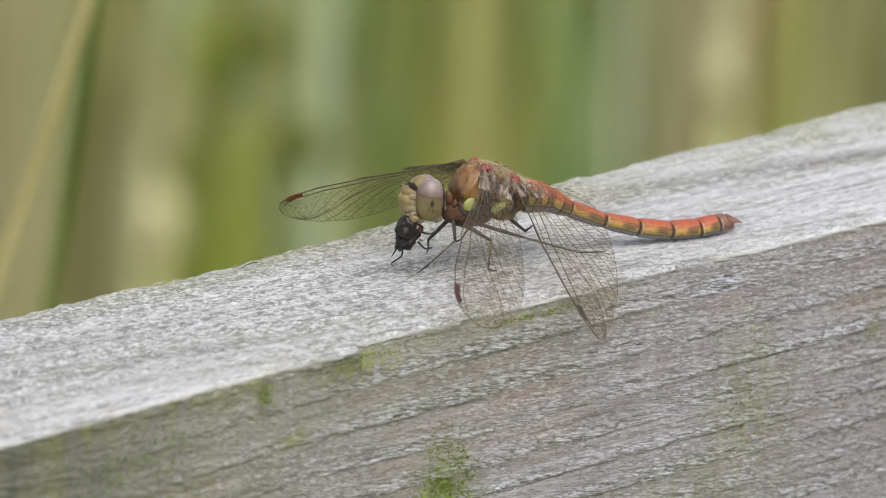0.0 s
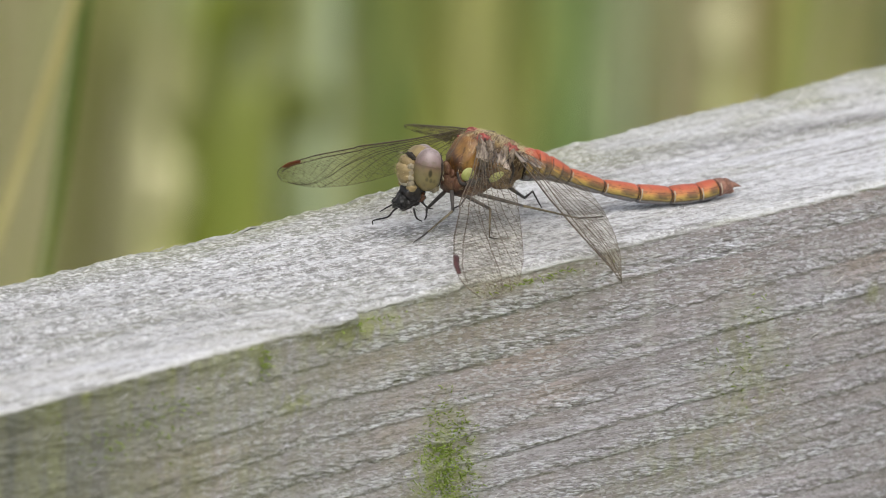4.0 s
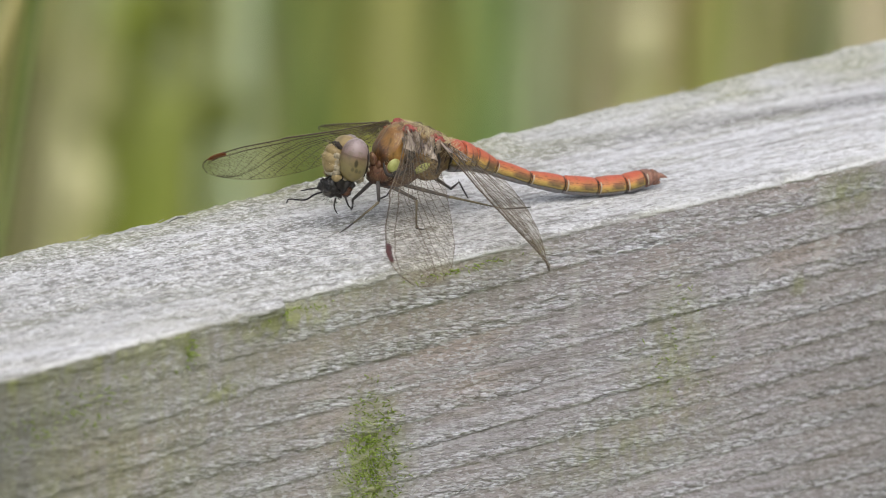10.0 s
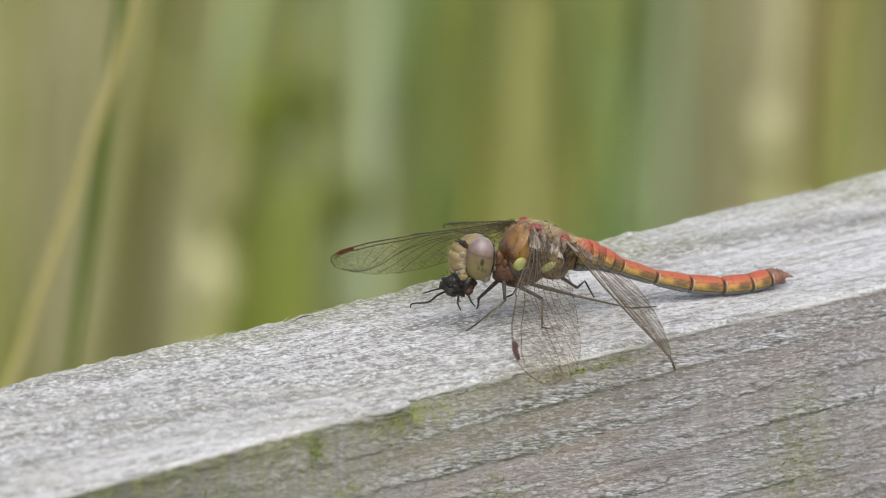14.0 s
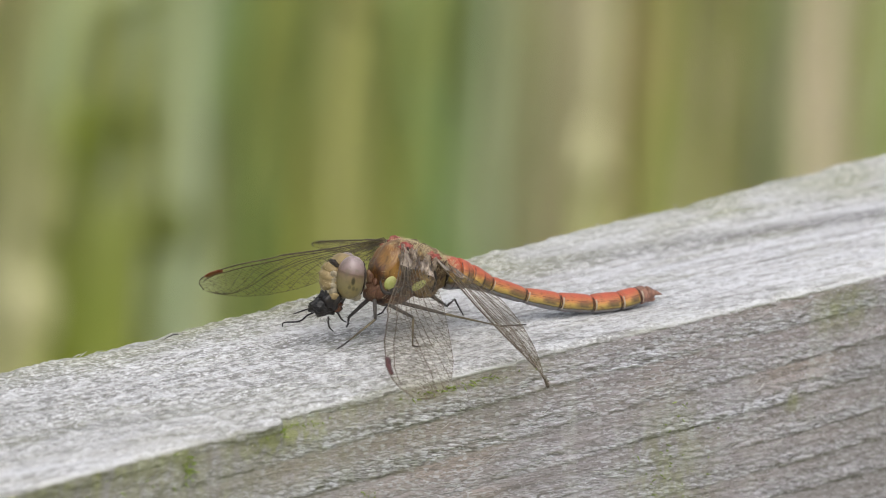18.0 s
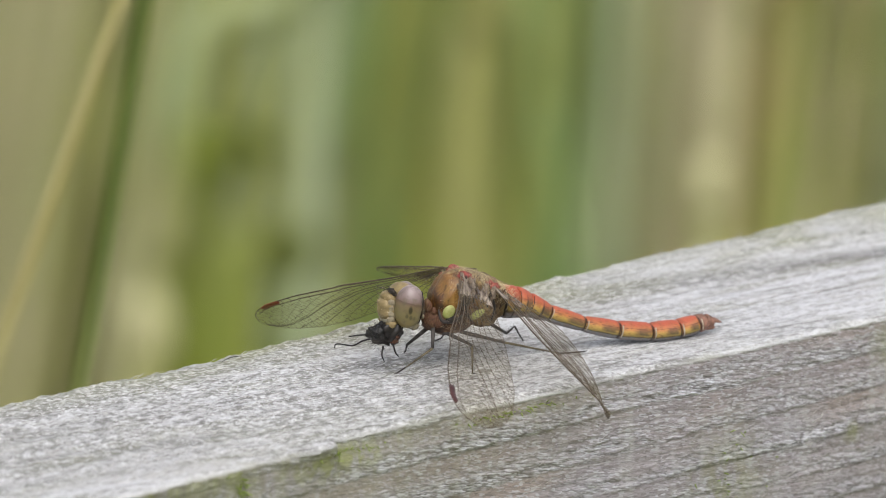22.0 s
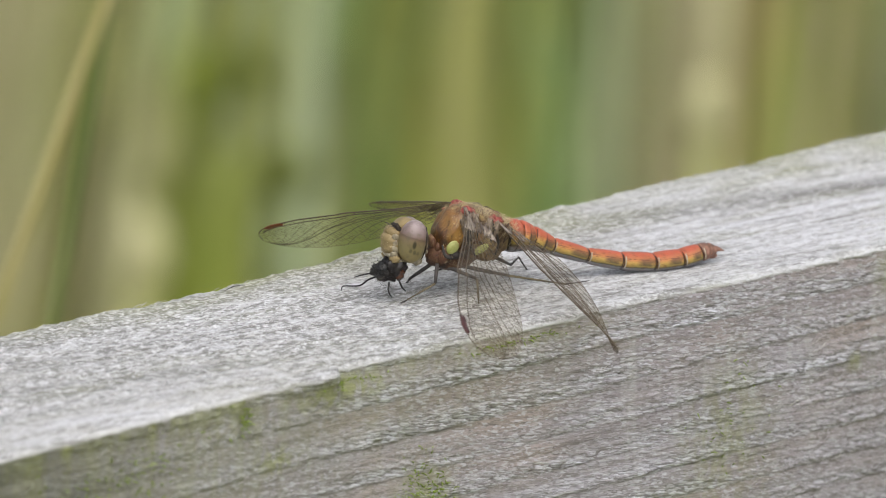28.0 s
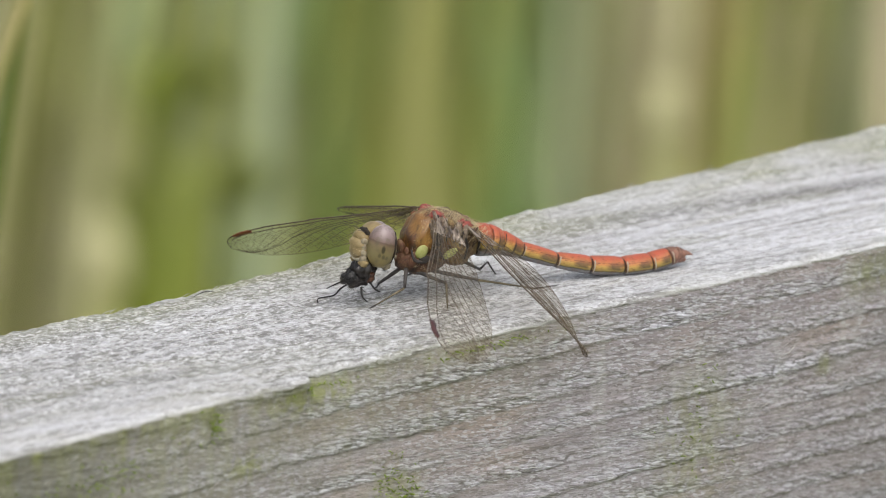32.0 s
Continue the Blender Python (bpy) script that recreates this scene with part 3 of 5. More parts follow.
class Build:
    """Collects vertices and faces for one mesh."""

    def __init__(self):
        self.v, self.f = [], []

    def loft(self, rings, close=True, caps=True):
        start, n = len(self.v), len(rings[0])
        for ring in rings:
            self.v += [tuple(p) for p in ring]
        for i in range(len(rings) - 1):
            for j in range(n if close else n - 1):
                a, b = start + i * n + j, start + i * n + (j + 1) % n
                self.f.append((a, b, b + n, a + n))
        if caps:
            self.f.append(tuple(start + j for j in reversed(range(n))))
            self.f.append(tuple(start + (len(rings) - 1) * n + j for j in range(n)))
        return self

    def tube(self, points, radii, sides=8):
        """A round bar along points (a list of places) with a radius each."""
        pts = [Vector(p) for p in points]
        rings, side = [], None
        for i, p in enumerate(pts):
            way = (pts[min(i + 1, len(pts) - 1)] - pts[max(i - 1, 0)]).normalized()
            if side is None:
                side = way.orthogonal().normalized()
            side = (side - way * side.dot(way)).normalized()
            other = way.cross(side)
            rings.append([p + radii[i] * (math.cos(a) * side + math.sin(a) * other) for a in (2 * math.pi * k / sides for k in range(sides))])
        return self.loft(rings)

    def ball(self, centre, radii, turn=(0, 0, 0), rows=14, sides=20, rough=0.0, seed=0.0):
        m = Euler([radians(a) for a in turn]).to_matrix()
        c, rings = Vector(centre), []
        for i in range(rows + 1):
            th = math.pi * min(max(i / rows, 0.012), 0.988)
            ring = []
            for j in range(sides):
                ph = 2 * math.pi * j / sides
                d = Vector((math.sin(th) * math.cos(ph), math.sin(th) * math.sin(ph), -math.cos(th)))
                k = 1 + rough * noise.noise(d * 2.3 + Vector((seed, 0, seed)))
                ring.append(c + m @ Vector((d.x * radii[0] * k, d.y * radii[1] * k, d.z * radii[2] * k)))
            rings.append(ring)
        return self.loft(rings)

    def mesh(self, name, material, smooth=True):
        return mesh_of(name, self.v, self.f, material, smooth)


def bent(points, steps=6):
    """A smooth line through places (Catmull-Rom)."""
    p = [Vector(q) for q in points]
    p = [2 * p[0] - p[1], *p, 2 * p[-1] - p[-2]]
    out = []
    for i in range(1, len(p) - 2):
        for s in range(steps):
            t = s / steps
            out.append(0.5 * (2 * p[i] + (p[i + 1] - p[i - 1]) * t + (2 * p[i - 1] - 5 * p[i] + 4 * p[i + 1] - p[i + 2]) * t * t + (3 * p[i] - p[i - 1] - 3 * p[i + 1] + p[i + 2]) * t ** 3))
    return out + [p[-2]]


def graded(values, n):
    return [float(v) for v in np.interp(np.linspace(0, 1, n), np.linspace(0, 1, len(values)), values)]


def fog(a, b, seed, octaves=3, fall=0.5):
    """Smooth value noise for arrays of coordinates, about -1 to 1."""
    total, weight = np.zeros(np.broadcast(a, b).shape), 1.0
    rng = np.random.default_rng(seed)
    for o in range(octaves):
        table = rng.uniform(-1, 1, (256, 256))
        u, w = np.broadcast_arrays(a * 2 ** o + 37.3 * o, b * 2 ** o + 11.7 * o)
        i, j = np.floor(u).astype(int), np.floor(w).astype(int)
        fu, fw = u - i, w - j
        fu, fw = fu * fu * (3 - 2 * fu), fw * fw * (3 - 2 * fw)
        g = lambda p, q: table[p % 256, q % 256]
        total += weight * ((g(i, j) * (1 - fu) + g(i + 1, j) * fu) * (1 - fw) + (g(i, j + 1) * (1 - fu) + g(i + 1, j + 1) * fu) * fw)
        weight *= fall
    return total


# ---- ground ----
def build_ground():
    b = Build()
    n = 48
    ring = lambda r: [Vector((r * math.cos(2 * math.pi * k / n), r * math.sin(2 * math.pi * k / n), 0.0)) for k in range(n)]
    b.loft([ring(r) for r in (0.02, 1, 2, 4, 8, 20, 60, 200, 900)], caps=False)
    tagged(new("ground", b.mesh("ground", GROUND)), "rough green and straw coloured grassy ground", "ground", kind="structure")


build_ground()


# ---- the weathered rail ----
EDGE_X = [-0.75, -0.09, -0.0757, -0.0525, -0.0398, -0.0292, -0.0280, -0.0270, -0.0132, 0.0182, 0.0477, 0.09, 0.75]
EDGE_Y = [-0.0027, -0.0031, -0.0027, -0.0013, -0.0008, -0.0011, -0.0009, 0.0006, 0.0002, -0.0004, -0.0011, -0.0014, -0.0014]


RING_Z = [-0.1, *(-0.0236 - 0.0035 * n for n in range(12, 0, -1)), -0.0236, -0.0200, -0.0168, -0.0130, -0.0089, -0.0047, -0.0008, 0.004]   # cracks between the growth rings


def build_rail():
    step = 0.00018
    xs = np.concatenate([np.linspace(-0.75, -0.12, 26)[:-1], np.arange(-0.108, 0.118, step), np.linspace(0.125, 0.75, 26)])
    # way round the section: front from below, front arris, top, back arris, back
    front = np.concatenate([np.linspace(-RAIL_TALL, -0.048, 8)[:-1], np.arange(-0.048, -0.0007, step)])
    arc = np.linspace(0, math.pi / 2, 7)
    across = np.arange(0.0009, RAIL_DEEP - 0.0014, step)
    r1, r2 = 0.0007, 0.0011
    sec_y = np.concatenate([0 * front, r1 - r1 * np.cos(arc), across, RAIL_DEEP - r2 + r2 * np.sin(arc), np.full(8, RAIL_DEEP)])
    sec_z = np.concatenate([front, -r1 + r1 * np.sin(arc), 0 * across, -r2 + r2 * np.cos(arc), np.linspace(-0.003, -RAIL_TALL, 8)])
    ny = np.concatenate([-1 + 0 * front, -np.cos(arc), 0 * across, np.sin(arc), np.ones(8)])
    nz = np.concatenate([0 * front, np.sin(arc), 1 + 0 * across, np.cos(arc), np.zeros(8)])
    X, Y, Z = np.broadcast_arrays(xs[:, None], sec_y[None], sec_z[None])
    X, Y, Z = X.copy(), Y.copy(), Z.copy()
    NY, NZ = np.broadcast_to(ny, X.shape), np.broadcast_to(nz, X.shape)
    on_front = np.clip(-NY, 0, 1)
    on_top = np.clip(NZ, 0, 1)
    # growth rings stand out as torn ridges on the front, each above a crack
    wave = np.interp(Z - 0.018 * X + 0.0006 * fog(X * 30, Z * 90, 3, 2), RING_Z, np.arange(len(RING_Z)))
    saw = wave - np.floor(wave)
    ridge = np.where(saw > 0.12, np.clip((0.7 - saw) / 0.58, 0, 1), saw / 0.12) * (0.6 + 0.5 * fog(X * 45, Z * 300, 5, 2))
    slant = Z + 0.14 * X
    fibre = fog(X * 800, slant * 2600, 7, 3, 0.6)
    grain = fog(X * 95, Z * 1000 + Y * 1000, 9, 3)
    d_front = 0.00016 * ridge + (0.00005 + 0.00013 * np.clip(ridge, 0, 1)) * fibre + 0.00005 * grain
    flaky = fog(X * 800, (Y + 0.12 * X) * 1000, 17, 3, 0.8)
    grain_t = fog(X * 50, (Y + 0.1 * X) * 520, 19, 3)
    d_top = (0.00007 - 0.00004 * np.clip(X / 0.03, 0, 1)) * flaky + 0.00012 * grain_t + 0.00018 * fog(X * 22, (Y + 0.12 * X) * 150, 21, 2)
    d = on_front * d_front + on_top * d_top
    Y += NY * d
    Z += NZ * d
    # the worn front arris wanders, with a broken step; the back arris is chipped
    worn = 0.00014 * fog(xs * 420, xs * 0 + 3.3, 23, 4, 0.6)
    smooth = np.interp(xs, [-0.75, -0.09, -0.0757, -0.0525, -0.030, -0.0132, 0.0182, 0.0477, 0.09, 0.75], [-0.0027, -0.0031, -0.0027, -0.0013, -0.0003, 0.0, -0.0004, -0.0011, -0.0014, -0.0014])
    notch = np.interp(xs, EDGE_X, EDGE_Y) - smooth
    below = np.clip(-Z - 0.0007, 0, 1)
    fade = np.clip(1 - Y / 0.012, 0, 1)
    Y += (smooth[:, None] * np.exp(-below / 0.05) + (notch + worn)[:, None] * np.exp(-below / 0.0016)) * fade
    chip = 0.00042 * fog(xs * 190, xs * 0 + 8.1, 27, 4, 0.6) + 0.0021 * np.clip((xs + 0.02) / 0.085, 0, 1.2)
    Y += chip[:, None] * np.clip((Y - 0.020) / 0.010, 0, 1)
    Z -= (0.00022 * (1 + fog(xs * 210, xs * 0 + 5.5, 29, 4, 0.65)))[:, None] * np.clip((Y - 0.028) / 0.003, 0, 1)
    nx, ns = X.shape
    verts = np.stack([X, Y, Z], -1).reshape(-1, 3)
    i, j = np.meshgrid(np.arange(nx - 1), np.arange(ns), indexing="ij")
    k = (j + 1) % ns
    quads = np.stack([i * ns + j, (i + 1) * ns + j, (i + 1) * ns + k, i * ns + k], -1).reshape(-1, 4)
    me = bpy.data.meshes.new("board")
    me.vertices.add(len(verts))
    me.vertices.foreach_set("co", verts.ravel())
    ends = [list(range(ns))[::-1], [(nx - 1) * ns + q for q in range(ns)]]
    loops = np.concatenate([quads.ravel(), *ends])
    me.loops.add(len(loops))
    me.loops.foreach_set("vertex_index", loops)
    starts = np.concatenate([np.arange(len(quads)) * 4, [len(quads) * 4, len(quads) * 4 + ns]])
    me.polygons.add(len(starts))
    me.polygons.foreach_set("loop_start", starts)
    me.polygons.foreach_set("use_smooth", np.concatenate([np.ones(len(quads), bool), [False, False]]))
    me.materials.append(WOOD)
    me.update(calc_edges=True)
    me.attributes.new("growth", "FLOAT", "POINT").data.foreach_set("value", wave.ravel().astype(np.float32))
    me.validate()
    rail = thing("fence_rail", pose(0, 0, RAIL_TOP), "weathered grey wooden fence rail with green algae and bleached top", "fence rail")
    part("board", me, rail)
    # torn fibres standing off the surface
    rng = random.Random(4)
    b = Build()
    for _ in range(2200):
        x = rng.uniform(-0.1, 0.11)
        long, thick = rng.uniform(0.0006, 0.0022), rng.uniform(0.000012, 0.000032)
        rise = rng.uniform(0.00005, 0.00025)
        way = Vector((math.cos(a := rng.uniform(-0.5, 0.5)), math.sin(a), 0))
        if rng.random() < 0.8:
            y = rng.uniform(0.0008, RAIL_DEEP - 0.0035)
            p = Vector((x, y + np.interp(x, EDGE_X, EDGE_Y) * max(0, 1 - y / 0.012), 0.00006))
            q = [p - way * long / 2, p + Vector((0, 0, rise)), p + way * long / 2 + Vector((0, 0, rise * rng.uniform(0, 1.2)))]
        else:
            z = -rng.random() ** 1.2 * 0.04 - 0.0008
            p = Vector((x, np.interp(x, EDGE_X, EDGE_Y) * math.exp(z / 0.05) - 0.00012, z))
            w = Vector((way.x, 0, way.y + 0.15))
            q = [p - w * long / 2, p - Vector((0, rise, 0)), p + w * long / 2 - Vector((0, rise * rng.uniform(0, 1.2), 0))]
        b.tube(q, [thick, thick, thick * 0.3], 3)
    tagged(part("torn_fibre", b.mesh("torn_fibre", SPLINTER), rail, "fine torn bleached wood fibres"), kind="stuff")
    back = lambda x: RAIL_DEEP + 0.0021 * min(max((x + 0.02) / 0.085, 0), 1.2)
    b = Build()
    for _ in range(150):
        x = rng.uniform(-0.1, 0.11)
        long, thick = rng.uniform(0.0006, 0.0020), rng.uniform(0.000015, 0.00004)
        p = Vector((x, back(x) - rng.uniform(0.0003, 0.0016), -rng.uniform(0.0003, 0.0006)))
        w = Vector((1, rng.uniform(-0.4, 0.4), rng.uniform(-0.12, 0.2))).normalized() * long
        b.tube([p, p + w * 0.5 + Vector((0, 0, 0.00006)), p + w + Vector((0, 0, rng.uniform(-0.0001, 0.00018)))], [thick, thick, thick * 0.3], 4)
    tagged(part("arris_fibre", b.mesh("arris_fibre", SPLINTER), rail, "pale frayed fibres along the back edge"), kind="stuff")
    b = Build()
    for _ in range(900):
        x = 0.03 - 0.13 * rng.random() ** 0.8
        y = rng.uniform(0.004, back(x) - 0.005)
        size = rng.uniform(0.0001, 0.00022)
        b.ball((x, y, rng.uniform(-0.00006, 0.00004)), (size * rng.uniform(1.0, 1.9), size * 1.2, size * 0.3), (rng.uniform(-14, 14), rng.uniform(-14, 14), rng.uniform(-40, 40)), 4, 7, 0.7, x * 900)
    tagged(part("wood_flake", b.mesh("wood_flake", FLAKE, False), rail, "chalky flakes lifting off the bleached top"), kind="stuff")
    # a few longer loose fibres and dark slivers on the back arris
    for (x, y, long, turn) in ((-0.0182, 0.0286, 0.0030, 4), (-0.0135, 0.0060, 0.0034, -52)):
        w = Vector((math.cos(radians(turn)), math.sin(radians(turn)), 0)) * long / 2
        c = Vector((x, y, 0.0001))
        part("sliver", Build().tube(bent([c - w, c + Vector((0, 0.0001, 0.00018)), c + w], 4), graded([0.00003, 0.00007, 0.00002], 9), 4).mesh("sliver", SPLINTER if y < 0.01 else LEG), rail)
    for side, x in ((-1, -0.66), (1, 0.66)):
        post = Build()
        w = 0.045
        ring = lambda z, k: [(x + sx * w * k, 0.0865 + sy * w * k, z) for sx, sy in ((-1, -1), (-0.8, -1.05), (0.8, -1.05), (1, -1), (1, 1), (-1, 1))]
        post.loft([ring(0, 1.03), ring(0.5, 1.0), ring(1.09, 0.99), ring(1.11, 0.9)])
        tagged(new("fence_post", post.mesh("fence_post", POST, False)), "grey weathered wooden post that carries the rail", "fence post", "posts of the fence")


build_rail()


def moss_tuft(x, z, wide, tall, count, seed):
    rng, b = random.Random(seed), Build()
    for _ in range(count):
        dx, dz = rng.gauss(0, wide * 0.42), rng.gauss(0, tall * 0.42)
        p = Vector((x + dx, np.interp(x + dx, EDGE_X, EDGE_Y) * math.exp((z + dz) / 0.05) - 0.00018, z + dz))
        w = Vector((rng.gauss(0, 0.6), -1, rng.gauss(0.3, 0.6))).normalized() * rng.uniform(0.0003, 0.0007)
        b.tube([p, p + w * 0.6, p + w + Vector((0, 0, -0.00008))], [0.00007, 0.00006, 0.00002], 3)
    me = b.mesh("moss_tuft", MOSS)
    ob = new("moss_tuft", me)
    ob.location = (0, 0, RAIL_TOP)
    tagged(ob, "small yellow-green moss tuft growing on the rail's front", "moss", "moss on the rail", "stuff")


for args in ((-0.0158, -0.0200, 0.0048, 0.0080, 900, 1), (0.0265, -0.0160, 0.006, 0.008, 40, 2), (-0.041, -0.0028, 0.0010, 0.0017, 40, 3), (-0.026, -0.0016, 0.0060, 0.0005, 30, 4), (-0.004, -0.0014, 0.011, 0.0004, 45, 5),
             (-0.058, -0.006, 0.012, 0.004, 120, 6)):
    moss_tuft(*args)


# ---- the dragonfly ----
def mm(*p):
    return Vector(p) * MM


SPAN = {"fore": 27.5, "hind": 27.2}
LEAD = {"fore": ((0, 0.08, 0.25, 0.48, 0.51, 0.70, 0.86, 0.94, 0.98, 1.0), (-1.0, -1.0, -1.5, -2.75, -2.6, -3.1, -2.9, -2.1, -1.0, 0.3)),
        "hind": ((0, 0.08, 0.25, 0.42, 0.45, 0.70, 0.86, 0.94, 0.98, 1.0), (-0.5, -0.5, -0.6, -0.95, -0.85, -0.9, -0.9, -0.6, -0.2, 0.3))}
TRAIL = {"fore": ((0, 0.04, 0.12, 0.30, 0.50, 0.66, 0.80, 0.90, 0.96, 0.99, 1.0), (1.2, 2.0, 2.7, 3.8, 4.5, 4.9, 4.6, 3.7, 2.5, 1.3, 0.5)),
         "hind": ((0, 0.03, 0.08, 0.16, 0.32, 0.50, 0.66, 0.80, 0.90, 0.96, 0.99, 1.0), (2.2, 5.2, 6.8, 7.6, 7.7, 7.1, 6.0, 4.3, 2.8, 1.7, 0.9, 0.5))}


def wing(kind, mirror, dragonfly, at, seed, stigma):
    """One wing: film, veins, opaque spot; x along the span, y from the leading to the trailing edge."""
    L, rng = SPAN[kind], random.Random(seed)
    s = -1 if mirror else 1
    lead = lambda u: float(np.interp(u, *LEAD[kind]))
    trail = lambda u: float(np.interp(u, *TRAIL[kind]))

    def place(u, f, lift=0.0):
        a, b = lead(u), trail(u)
        pleat = 0.12 * math.sin(f * 16) * (1 - u) + 0.35 * math.sin(math.pi * f) * u
        y, z = a + f * (b - a), pleat + lift
        w = radians(-34) * u ** 2.4 if kind == "hind" and not mirror else 0.0
        return mm(L * u, y * math.cos(w) - z * math.sin(w), s * (y * math.sin(w) + z * math.cos(w)))

    us, fs = np.linspace(0, 1, 60), np.linspace(0, 1, 19)
    verts = [place(u, f) for u in us for f in fs]
    n = len(fs)
    faces = [(i * n + j, (i + 1) * n + j, (i + 1) * n + j + 1, i * n + j + 1) for i in range(len(us) - 1) for j in range(n - 1)]
    film = part("wing", mesh_of("wing", verts, faces, FILM), dragonfly, "clear wing with dark veins and an opaque spot near its tip", at)
    # long veins: three at the leading edge, then a fan that runs out to the trailing edge
    node = 0.49 if kind == "fore" else 0.43
    veins = [(0.0, 1.0, lambda u: 0.0, 0.075 if kind == "fore" else 0.10), (0.0, node, lambda u: 0.075 * (1 - u / node * 0.4), 0.045), (0.0, 0.95, lambda u: 0.15 - 0.03 * u, 0.06), (0.0, 1.0, lambda u: 1.0, 0.026)]

    def runner(start, end, root, power, wave):
        def f(u):
            k = (u - start) / (end - start)
            return min(1.0, root + (1 - root) * k ** power + wave * math.sin(7 * k) * (1 - k))
        return f

    for start, end, root, power, r in ((0.0, 0.975, 0.19, 2.6, 0.040), (0.0, 0.90, 0.22, 2.3, 0.036), (0.0, 0.80, 0.25, 2.1, 0.040), (0.0, 0.70, 0.30, 1.9, 0.034), (0.0, 0.60, 0.36, 1.7, 0.036), (0.0, 0.49, 0.42, 1.6, 0.032), (0.0, 0.38, 0.50, 1.5, 0.036), (0.0, 0.27, 0.58, 1.4, 0.03), (0.0, 0.16, 0.68, 1.2, 0.03),
                                       (0.30, 0.985, 0.145, 1.5, 0.034), (0.45, 0.99, 0.14, 1.3, 0.03), (0.58, 0.995, 0.14, 1.25, 0.028), (0.70, 0.998, 0.135, 1.2, 0.024), (0.80, 1.0, 0.13, 1.1, 0.02)):
        veins.append((start, end, runner(start, end, root, power, rng.uniform(-0.02, 0.02)), r))
    b = Build()
    for start, end, f, r in veins:
        line = [place(u, f(u)) for u in np.linspace(start, end, 40)]
        b.tube(line, graded([r * 0.55 * MM, r * 0.9 * MM, r * MM, r * 0.7 * MM], 40), 5)
    u = 0.025
    while u < 0.985:
        u += 0.52 / L * rng.uniform(0.85, 1.15)
        here = sorted({round(f(u), 3) for start, end, f, r in veins if start <= u <= end})
        for lo, hi in zip(here[:-1], here[1:]):
            wide = (hi - lo) * (trail(u) - lead(u))
            if wide < 0.12 or (hi < 0.16 and 0.80 < u < 0.90):
                continue
            cuts = max(1, round(wide / 0.75))
            for c in range(cuts):
                if rng.random() < (0.4 if hi < 0.17 else 0.15 if u > 0.2 else 0.4):
                    continue
                f0, f1 = lo + (hi - lo) * c / cuts, lo + (hi - lo) * (c + 1) / cuts
                du = rng.uniform(-0.008, 0.008)
                p, q = place(u, f0), place(min(u + du, 1), f1)
                b.tube([p, q], [0.02 * MM] * 2, 4)
                if c and rng.random() < 0.4:
                    b.tube([place(u - 0.6 / L, f0), p], [0.017 * MM] * 2, 4)
    rows = [[place(u, f, 0.03) for f in np.linspace(0.0, 1.0 if kind == "fore" else 0.5, 9)] for u in np.linspace(0, 0.15 if kind == "fore" else 0.1, 8)]
    part("root_membrane", Build().loft(rows, close=False, caps=False).mesh("root_membrane", FILM_ROOT), film, "brown wrinkled membrane at the wing's root")
    part("vein_net", b.mesh("vein_net", VEIN), film, "dark net of wing veins")
    spot = Build()
    rows = []
    for u in np.linspace(0.80, 0.905, 9):
        e = (0.075 if stigma is STIGMA_MAROON else 0.105) if 0.81 < u < 0.90 else 0.05
        rows.append([place(u, -0.01, 0.05), place(u, e, 0.05), place(u, e, -0.05), place(u, -0.01, -0.05)])
    spot.loft(rows)
    part("wing_spot", spot.mesh("wing_spot", stigma), film, "dull red opaque wing spot" if stigma is STIGMA else "dark brown opaque wing spot")
    return film


def frame_of(base, span, chord):
    """Pose of a wing: hinge in mm, span direction, rough chord direction."""
    x = Vector(span).normalized()
    y = Vector(chord)
    y = (y - x * y.dot(x)).normalized()
    z = x.cross(y)
    m = Matrix((x, y, z)).transposed().to_4x4()
    m.translation = Vector(base) * MM
    return m


WINGS = {
    "near_fore": ("fore", False, (0.56, -1.5, 10.7), (-11.5, -23.16, -9.36), (0.877, -0.278, -0.391)),
    "far_fore": ("fore", True, (-0.47, 1.5, 10.66), (-11.07, 23.53, -8.95), (0.826, 0.19, -0.53)),
    "near_hind": ("hind", False, (3.77, -1.5, 8.95), (0.76, -25.7, -6.42), (0.866, 0.145, -0.479)),
    "far_hind": ("hind", True, (3.0, 1.5, 10.2), (1.57, 25.64, -6.2), (0.865, -0.173, -0.472)),
}
LEGS = [  # hip, knee, shin end, toe, in mm
    [(-3.4, -1.1, 5.3), (-3.8, -2.2, 3.4), (-6.4, -1.4, 1.15), (-7.6, -0.8, 0.12)],
    [(-2.4, -1.3, 4.9), (0.15, -3.2, 3.4), (-0.25, -3.9, 0.5), (0.75, -3.5, 0.12)],
    [(-0.4, -1.3, 4.6), (4.1, -3.0, 3.2), (11.3, -1.6, 0.55), (14.6, -0.9, 0.12)],
    [(-3.0, 1.2, 4.6), (-4.6, 2.6, 2.4), (-3.8, 4.4, 1.0), (-3.2, 6.0, 0.12)],
    [(-1.5, 1.3, 4.7), (2.0, 5.0, 3.4), (1.6, 7.2, 0.8), (1.2, 8.4, 0.12)],
    [(3.6, 1.2, 4.7), (7.4, 3.4, 1.9), (8.7, 4.1, 2.3), (10.2, 5.1, 0.12)],
]
HEAD_AT = (-4.1, 0.0, 8.6)


